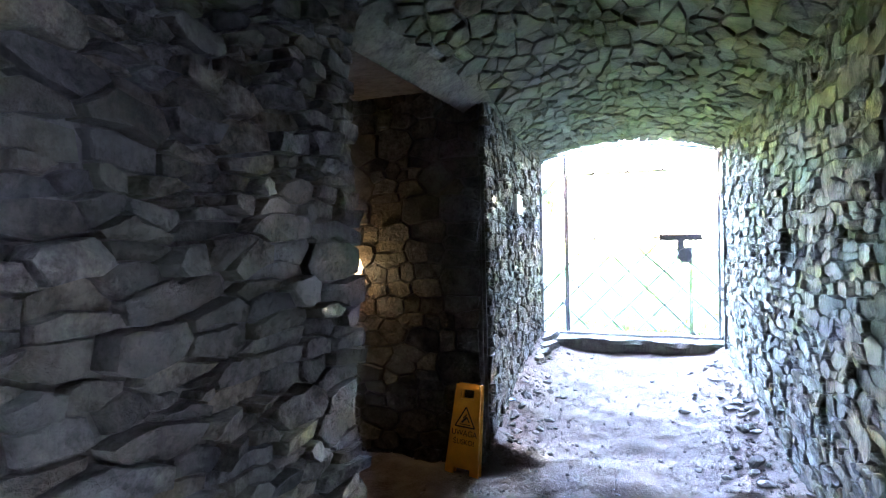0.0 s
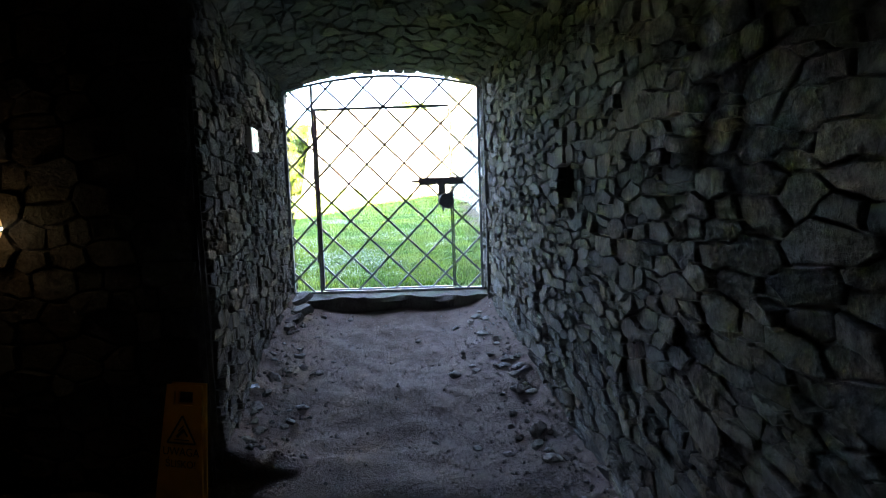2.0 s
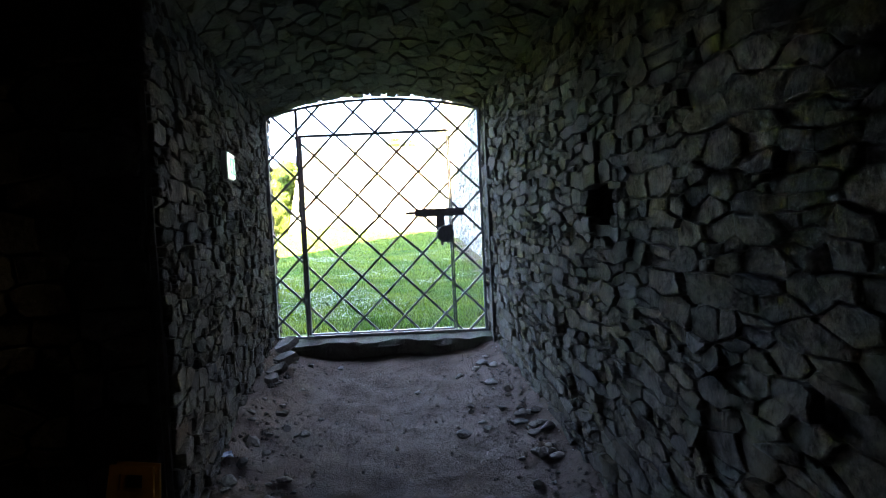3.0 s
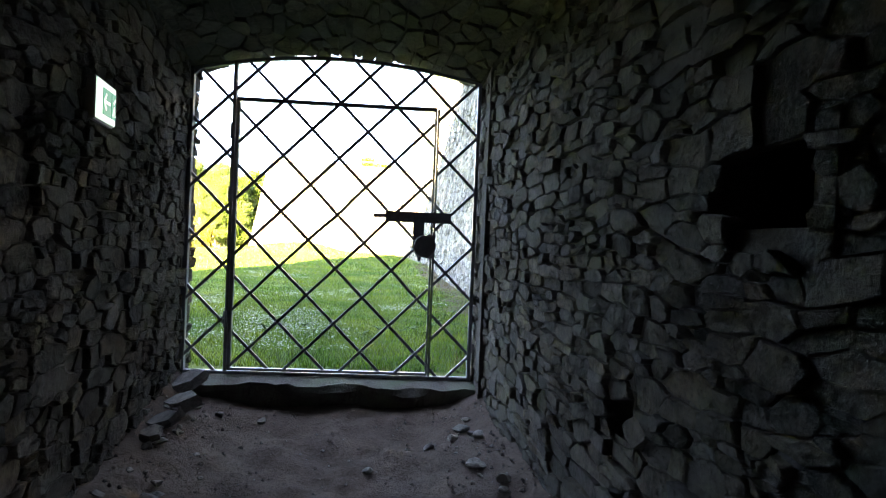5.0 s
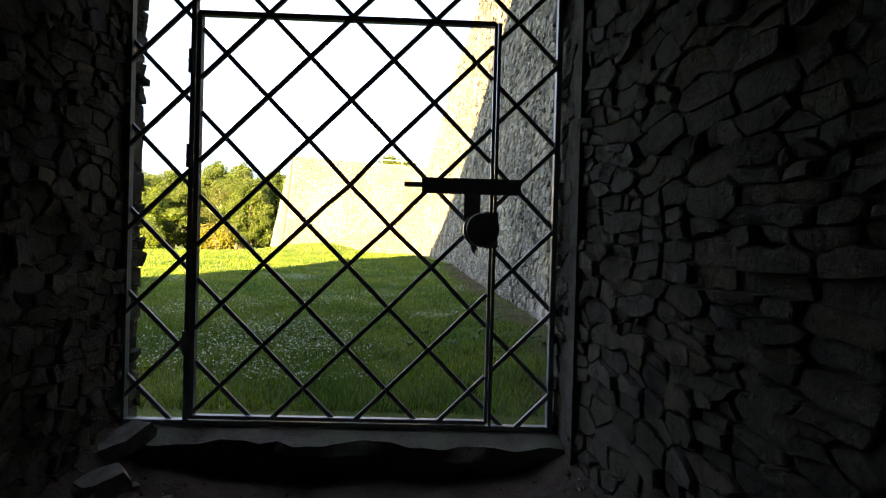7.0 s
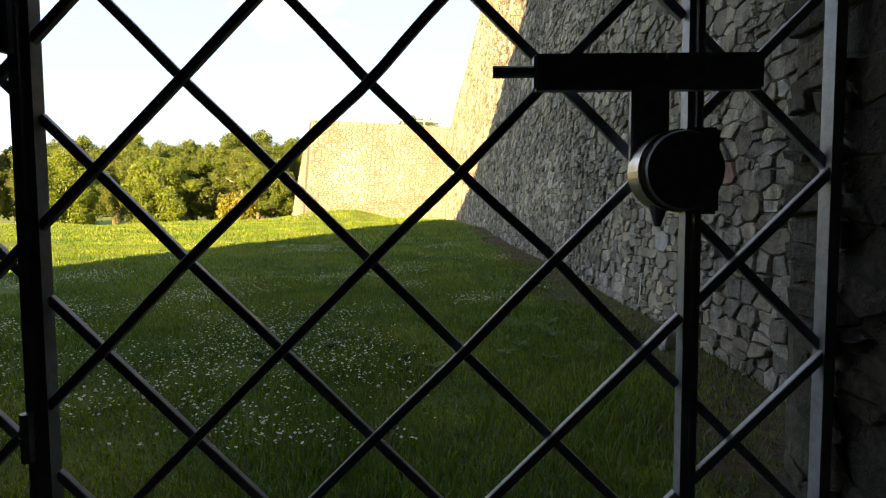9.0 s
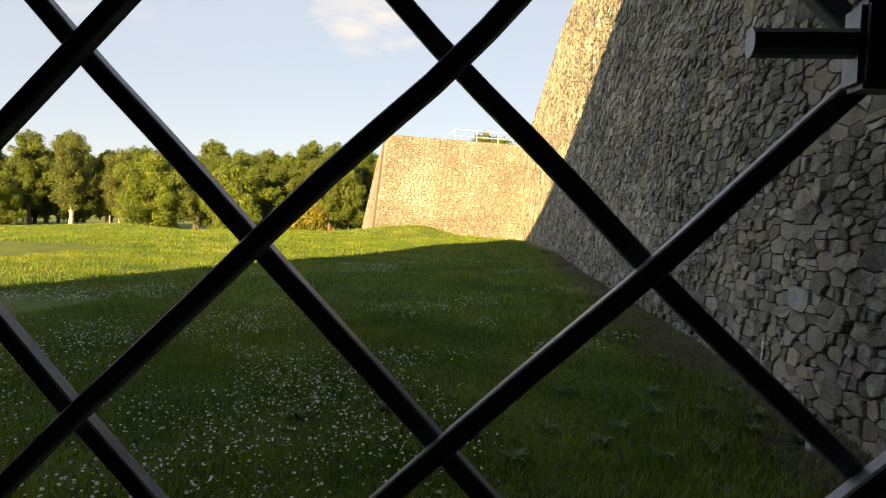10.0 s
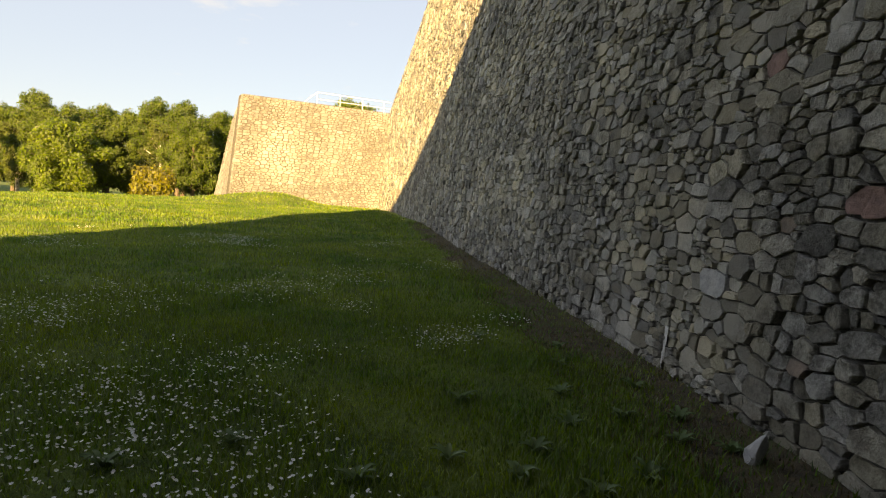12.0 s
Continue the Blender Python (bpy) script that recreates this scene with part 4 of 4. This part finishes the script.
KINDS = [
    (tree(1, 7.0, 7.0, 0.10, M_LEAF, M_BARK, 42000, 0.09), "broad bright green leafy tree at the moat's edge"),
    (tree(2, 6.6, 6.0, 0.12, M_LEAF, M_BARK, 40000, 0.09), "rounded leafy tree with low branches"),
    (tree(3, 10.0, 5.0, 0.28, M_LEAFD, M_BARK, 30000, 0.09), "tall dark green tree in the wood"),
    (tree(4, 9.6, 4.4, 0.30, M_LEAFB, M_BIRCH, 22000, 0.08), "slender birch with a pale trunk"),
    (tree(5, 9.0, 5.4, 0.22, M_LEAFD, M_BARK, 34000, 0.09), "dense dark leafy tree in the wood"),
]
rng = random.Random(77)
PLACES = []
for i in range(24):
    PLACES.append((-66 + 2.5 * i + rng.uniform(-0.8, 0.8), 68 + rng.uniform(-3, 3), (2, 4, 3, 2, 4)[i % 5], rng.uniform(0.78, 1.08)))
for i in range(18):
    PLACES.append((-68 + 3.3 * i + rng.uniform(-1, 1), 75 + rng.uniform(-3, 3), (4, 2)[i % 2], rng.uniform(0.95, 1.18)))
PLACES += [(-60, 59, 0, 0.95), (-53.5, 58, 1, 0.9), (-47.5, 61, 3, 0.95), (-36.0, 57, 0, 1.02), (-42.5, 62, 3, 0.98), (-27.6, 58, 1, 1.12), (-31.5, 62, 4, 0.85), (-17.5, 61, 4, 0.85), (-20.5, 66, 2, 0.9), (-13.5, 66, 4, 0.85), (-2.6, 60, 4, 1.22), (-5.6, 66, 2, 1.05), (-33, 64, 2, 0.98)]
used = set()
for x, y, k, s in PLACES:
    src, words = KINDS[k]
    m = pose(x, y, ground_z(x, y) - 0.05, 0, 0, rng.uniform(0, 360))
    if k not in used:
        used.add(k)
        src.matrix_world = m
        tagged(src, words, "tree", "trees beyond the moat")
        ob = src
    else:
        ob = copy_thing(src, m)
    ob.scale = (s, s, s * rng.uniform(0.90, 1.14))

# undergrowth between the trunks
r = np.random.default_rng(3)
blobs = [(float(x), 72 + float(r.uniform(-2, 2)), 0.7 + float(r.uniform(0.4, 1.9)), float(r.uniform(1.2, 2.1))) for x in np.arange(-75, -10, 1.25)]
tagged(new("undergrowth", leaf_mesh("undergrowth", blobs, 26000, 0.24, 8, M_LEAFD)), "dark undergrowth below the far trees", "bushes", kind="stuff")

bush = tagged(new("bush"), "clipped round golden bush on the grass", "bush")
rb = random.Random(4)
bb = [(rb.uniform(-0.75, 0.75), rb.uniform(-0.7, 0.7), rb.uniform(0.45, 1.25), rb.uniform(0.4, 0.62)) for _ in range(14)]
c = new("crown", leaf_mesh("crown", bb, 5000, 0.09, 12, M_LEAFG))
c.parent = bush
bm = bmesh.new()
for a in range(4):
    rod(bm, (0, 0, -0.2), (math.cos(a * 1.6) * 0.4, math.sin(a * 1.6) * 0.4, 0.9), 0.05, 0.02, 6)
part("stems", bm, M_BARK, bush)
bush.matrix_world = pose(-18.7, 54.0, ground_z(-18.7, 54.0), 0, 0, 0) @ Matrix.Diagonal((1.35, 1.35, 1.75, 1))

# handrail on the bastion
M_RAIL = plain("white_rail", (0.75, 0.75, 0.72), 0.5)
rail = tagged(new("handrail"), "thin white metal handrail along the bastion top", "railing")


def on_top(u, z):
    p = at_b(u, 6.7, -0.7)
    return (p.x, p.y, z)


for u in (0.8, 2.4, 4.0, 5.6):
    part("post", rod(bmesh.new(), on_top(u, 6.6), on_top(u, 7.55), 0.028, n=6), M_RAIL, rail)
for z in (7.1, 7.55):
    part("rail", rod(bmesh.new(), on_top(0.3, z), on_top(5.6, z), 0.024, n=6), M_RAIL, rail)
part("rail", rod(bmesh.new(), on_top(5.6, 7.55), on_top(6.6, 6.65), 0.024, n=6), M_RAIL, rail)


# ---- grass ----
M_GRASS = leafy("grass_blade", (0.050, 0.142, 0.003), (0.208, 0.272, 0.006), 0.45, 0.4)
M_STRAW = leafy("dead_blade", (0.085, 0.066, 0.026), (0.16, 0.128, 0.058), 0.4, 0.2)


def scarp_x(y):
    for (xa, ya), (xb, yb) in zip(SCARP, SCARP[1:]):
        if ya <= y <= yb:
            return xa + (xb - xa) * (y - ya) / (yb - ya)
    return SCARP[-1][0]


def blades(count, x0, x1, y0, y1, tall, wide, seed, patchy=0.5, keep=None):
    r = np.random.default_rng(seed)
    x, y = r.uniform(x0, x1, count), r.uniform(y0, y1, count)
    sx = np.interp(y, [p[1] for p in SCARP], [p[0] for p in SCARP])
    edge = 0.55 + 0.25 * np.sin(y * 2.3) * np.sin(y * 0.9 + 1) + r.normal(0, 0.12, count)
    ok = x < sx - (edge if keep is None else 0.0)
    if keep is not None:
        ok &= x > sx - keep
    x, y = x[ok], y[ok]
    z = np.array([ground_z(a, b) for a, b in zip(x, y)])
    n = len(x)
    tuft = 0.5 + 0.5 * np.sin(x * 3.1 + 2 * np.sin(y * 1.7)) * np.sin(y * 2.7 + 1.5 * np.sin(x * 2.1))
    h = tall * (1 - patchy / 2 + patchy * tuft) * r.uniform(0.5, 1.3, n)
    ang = r.uniform(0, 2 * np.pi, n)
    bend = r.uniform(0.15, 0.8, n) * h
    ux, uy = np.cos(ang), np.sin(ang)
    w = wide * r.uniform(0.6, 1.3, n)
    base = np.stack([x, y, z - 0.01], 1)
    side = np.stack([-uy * w, ux * w, np.zeros(n)], 1)
    fwd = np.stack([ux * bend, uy * bend, np.zeros(n)], 1)
    up = np.stack([np.zeros(n), np.zeros(n), h], 1)
    V = np.stack([base - side, base + side, base + side * 0.75 + fwd * 0.35 + up * 0.62, base - side * 0.75 + fwd * 0.35 + up * 0.62, base + fwd + up], 1).reshape(-1, 3)
    i = np.arange(n) * 5
    F = np.concatenate([np.stack([i, i + 1, i + 2], 1), np.stack([i, i + 2, i + 3], 1), np.stack([i + 3, i + 2, i + 4], 1)])
    return V, F


def lawn(name, sets, material, label):
    Vs, Fs, o = [], [], 0
    for V, F in sets:
        Vs.append(V)
        Fs.append(F + o)
        o += len(V)
    tagged(new(name, quick_mesh(name, np.concatenate(Vs), np.concatenate(Fs), material)), label, "grass", kind="stuff")


lawn("grass", [
    blades(7000, 0.9, 1.9, 0.3, 9.0, 0.05, 0.0035, 9, keep=0.8),
    blades(190000, -4.5, 1.8, 0.3, 6.0, 0.05, 0.0030, 1, 0.8),
    blades(110000, -9.5, 1.8, 6.0, 14.0, 0.055, 0.005, 2, 0.8),
    blades(110000, -24, 1.6, 14.0, 30.0, 0.075, 0.011, 3, 0.8),
    blades(90000, -48, 1.0, 30.0, 56.0, 0.085, 0.020, 4, 0.8),
], M_GRASS, "short green meadow grass with longer tufts")
lawn("dry_grass", [blades(26000, 0.8, 1.9, 0.3, 9.0, 0.035, 0.0028, 6, keep=0.8), blades(9000, 0.3, 1.8, 9.0, 22.0, 0.05, 0.005, 7, keep=0.6)], M_STRAW, "dry yellowed grass along the foot of the wall")

# bare strip at the foot of the wall
V, F = [], []
for j in range(141):
    y = 0.3 + 0.13 * j
    sx = scarp_x(y)
    e = 0.62 + 0.16 * math.sin(y * 2.3) * math.sin(y * 0.9 + 1) + 0.08 * noise.noise(Vector((y * 3, 0, 0)))
    for k in range(5):
        x = sx + 0.05 - (e + 0.05) * k / 4
        V.append((x, y, ground_z(x, y) + (0.008 if k < 4 else -0.004)))
for j in range(140):
    for k in range(4):
        a = j * 5 + k
        F.append((a, a + 5, a + 6, a + 1))
structure(mesh("bare_strip", V, F, M_STRIP, smooth=True), "bare brown soil strip along the wall's foot", "ground")

# daisies
M_PETAL = plain("white_petals", (0.80, 0.80, 0.76), 0.6)
r = np.random.default_rng(17)
pts = []
while len(pts) < 7500:
    x, y = r.uniform(-5.5, 1.2), 0.8 + 12.5 * r.uniform() ** 1.1
    dens = noise.noise(Vector((x * 0.55, y * 0.45, 7.0))) + 0.5 * noise.noise(Vector((x * 1.9, y * 1.7, 2.0)))
    dens += 1.3 * math.exp(-((x + 0.95) ** 2 / 0.7 + (y - 3.2) ** 2 / 1.6)) + 0.9 * math.exp(-((x - 0.48) ** 2 / 0.09 + (y - 4.3) ** 2 / 0.12))
    if r.uniform() < dens - 0.12 and x < scarp_x(y) - 0.6:
        pts.append((x, y))
V, F = [], []
for x, y in pts:
    s, z = r.uniform(0.004, 0.0088), ground_z(x, y) + r.uniform(0.045, 0.095)
    tilt = Euler((r.uniform(-0.6, 0.6), r.uniform(-0.6, 0.6), r.uniform(0, 6))).to_matrix()
    o = len(V)
    c = Vector((x, y, z))
    V.append(c + tilt @ Vector((0, 0, -0.003)))
    for k in range(12):
        q = s * (1.0 if k % 2 else 0.78)
        V.append(c + tilt @ Vector((math.cos(k * math.pi / 6) * q, math.sin(k * math.pi / 6) * q, 0.001)))
    F += [(o, o + 1 + k, o + 1 + (k + 1) % 12) for k in range(12)]
tagged(mesh("daisies", V, F, M_PETAL), "scattered small white daisies in the grass", "flowers", kind="stuff")

# broad-leaved weeds
M_WEED = leafy("weed_leaf", (0.05, 0.115, 0.008), (0.10, 0.18, 0.014), 0.3, 0.3)
weed = new("weed")
rw = random.Random(6)
for i in range(9):
    a, l, wd, lift = i * 0.7 + rw.uniform(-0.2, 0.2), rw.uniform(0.045, 0.085), rw.uniform(0.008, 0.016), rw.uniform(0.7, 2.0)
    V, F = [], []
    for j in range(6):
        t = j / 5
        hw = wd * math.sin(math.pi * min(0.97, 0.12 + 0.86 * t)) + 0.002
        px, pz = l * t, l * lift * (t - 0.62 * t * t)
        for s, dz in ((-1, 0.006), (0, 0), (1, 0.006)):
            V.append((math.cos(a) * px - math.sin(a) * s * hw, math.sin(a) * px + math.cos(a) * s * hw, pz + dz))
    for j in range(5):
        for k in range(2):
            b = j * 3 + k
            F.append((b, b + 1, b + 4, b + 3))
    mesh("leaf", V, F, M_WEED, weed, smooth=True)
spots = [(0.62, 2.6), (0.5, 2.35), (0.86, 2.9), (0.25, 2.5), (0.95, 3.35), (1.15, 3.0), (1.1, 3.9), (-0.1, 2.3), (0.4, 3.2), (1.3, 2.7), (1.42, 3.5), (1.45, 3.0), (0.75, 2.2), (-0.6, 2.6), (1.25, 4.4), (0.1, 2.05), (-1.0, 2.4), (1.0, 2.35), (1.48, 2.6), (0.7, 4.6)]
tagged(weed, "low broad-leaved green weed in the grass", "plant", "weeds in the grass")
for i, (x, y) in enumerate(spots):
    m = pose(x, y, ground_z(x, y) + 0.0, rw.uniform(-6, 6), rw.uniform(-6, 6), rw.uniform(0, 360))
    if i:
        copy_thing(weed, m)
    else:
        weed.matrix_world = m

# pale stone at the wall's foot
me = rock_mesh(31, 1.0)
me.materials[0] = M_PALE
st = new("field_stone", me)
st.matrix_world = pose(1.55, 2.52, ground_z(1.55, 2.52) + 0.06, 0, 12, 30) @ Matrix.Diagonal((0.16, 0.14, 0.20, 1))
tagged(st, "pale upright fieldstone standing by the wall's foot", "stone")

# lime streaks that have run down the wall
def streak(y, z0, z1, wide, seed):
    r = random.Random(seed)
    V, F = [], []
    n = 14
    for i in range(n + 1):
        z = z0 + (z1 - z0) * i / n
        w = wide * (0.35 + 0.65 * abs(noise.noise(Vector((seed * 3.1, z * 9, 1))))) * (0.4 + 0.6 * i / n)
        c = y + 0.03 * noise.noise(Vector((seed * 1.7, z * 5, 2)))
        for s in (-1, 1):
            V.append(at_s(c + s * w - 0.2, z, 0.033 + r.uniform(0, 0.004)))
    for i in range(n):
        F.append((2 * i, 2 * i + 1, 2 * i + 3, 2 * i + 2))
    mesh("lime_streak", V, F, M_LIME, wall_scarp, "white lime streak run down the stones")


for y, z0, z1, wide, seed in ((7.33, 1.28, 1.72, 0.022, 1), (6.60, 2.32, 2.78, 0.02, 2), (6.74, 2.48, 2.80, 0.016, 3), (6.95, 2.22, 2.62, 0.02, 4), (3.92, -0.02, 0.26, 0.035, 5), (8.4, 1.9, 2.15, 0.025, 6)):
    streak(y, z0, z1, wide, seed)

# ---- stones of the walls ----
masonry(wall_right, at_r, (0.0, -0.75, len_r, 2.35), 0.12, 0.04, 1, M_TSTONE, M_TREST, gap=0.008, warp=0.06, near=lambda u, v: 0.2 < u < 5.2 and v < 2.0, hole=in_hole, spread=0.88, wide=2.6, lie=2.6)
masonry(wall_left, at_l, (0.0, -0.75, len_l, 2.35), 0.12, 0.04, 2, M_TSTONE, M_TREST, gap=0.008, warp=0.06, near=lambda u, v: True, spread=0.85, wide=2.2, lie=2.2)
masonry(wall_pier, at_q, (0.0, -0.75, len_q, 2.45), 0.15, 0.085, 3, M_TSTONE, M_TREST, gap=0.014, warp=0.06, near=lambda u, v: u < 4.0, wide=3.0, spread=0.9, lie=2.8)
masonry(wall_pass, at_p, (0.0, -0.75, len_p, 2.35), 0.20, 0.04, 4, M_TSTONE, M_TREST, gap=0.01, warp=0.03, near=lambda u, v: True, base=0.006)
masonry(wall_end, at_e, (0.0, -0.75, len_e, 2.35), 0.20, 0.04, 6, M_TSTONE, M_TREST, gap=0.02, warp=0.03)
masonry(wall_scarp, at_s, (0.0, -0.25, 12.0, 4.6), 0.128, 0.042, 11, M_WSTONE, M_WREST, gap=0.010, warp=0.03, near=lambda u, v: 2.0 < u < 4.4 and v < 1.6, spread=0.9, wide=1.9, accent=((3.27, 0.70, M_PALE), (2.72, 0.93, M_BROWN), (2.19, 1.16, M_RED), (3.13, 1.75, M_RED), (5.2, 0.85, M_PALE), (1.6, 1.5, M_PALE), (2.5, 0.35, M_BROWN)), lie=1.75)
masonry(wall_scarp, at_s, (0.0, 4.6, 12.0, 10.4), 0.19, 0.045, 12, M_WSTONE, M_WREST, gap=0.018, warp=0.03, spread=0.85)
masonry(wall_scarp, at_s, (12.0, -0.25, 30.0, 10.4), 0.21, 0.055, 13, M_WSTONE, M_WREST, gap=0.026, warp=0.03, spread=0.85, wide=1.8)
masonry(wall_scarp, at_s, (30.0, -0.25, len_s - 0.2, 10.4), 0.27, 0.06, 14, M_WSTONE, M_WREST, gap=0.03, warp=0.03, spread=0.85, wide=1.8, hole=lambda u, v: v > scarp_top(u) - 0.15)
masonry(wall_b, at_b, (0.1, -0.6, len_b + 0.10, 6.68), 0.25, 0.055, 15, M_FSTONE, M_FSTONE, gap=0.045, warp=0.03, spread=0.7, wide=2.2, lie=1.7)
masonry(wall_b2, at_b2, (-0.05, -0.8, len_b2, 6.68), 0.29, 0.055, 16, M_FSTONE, M_FSTONE, gap=0.03, warp=0.03, wide=2.2, lie=1.7)
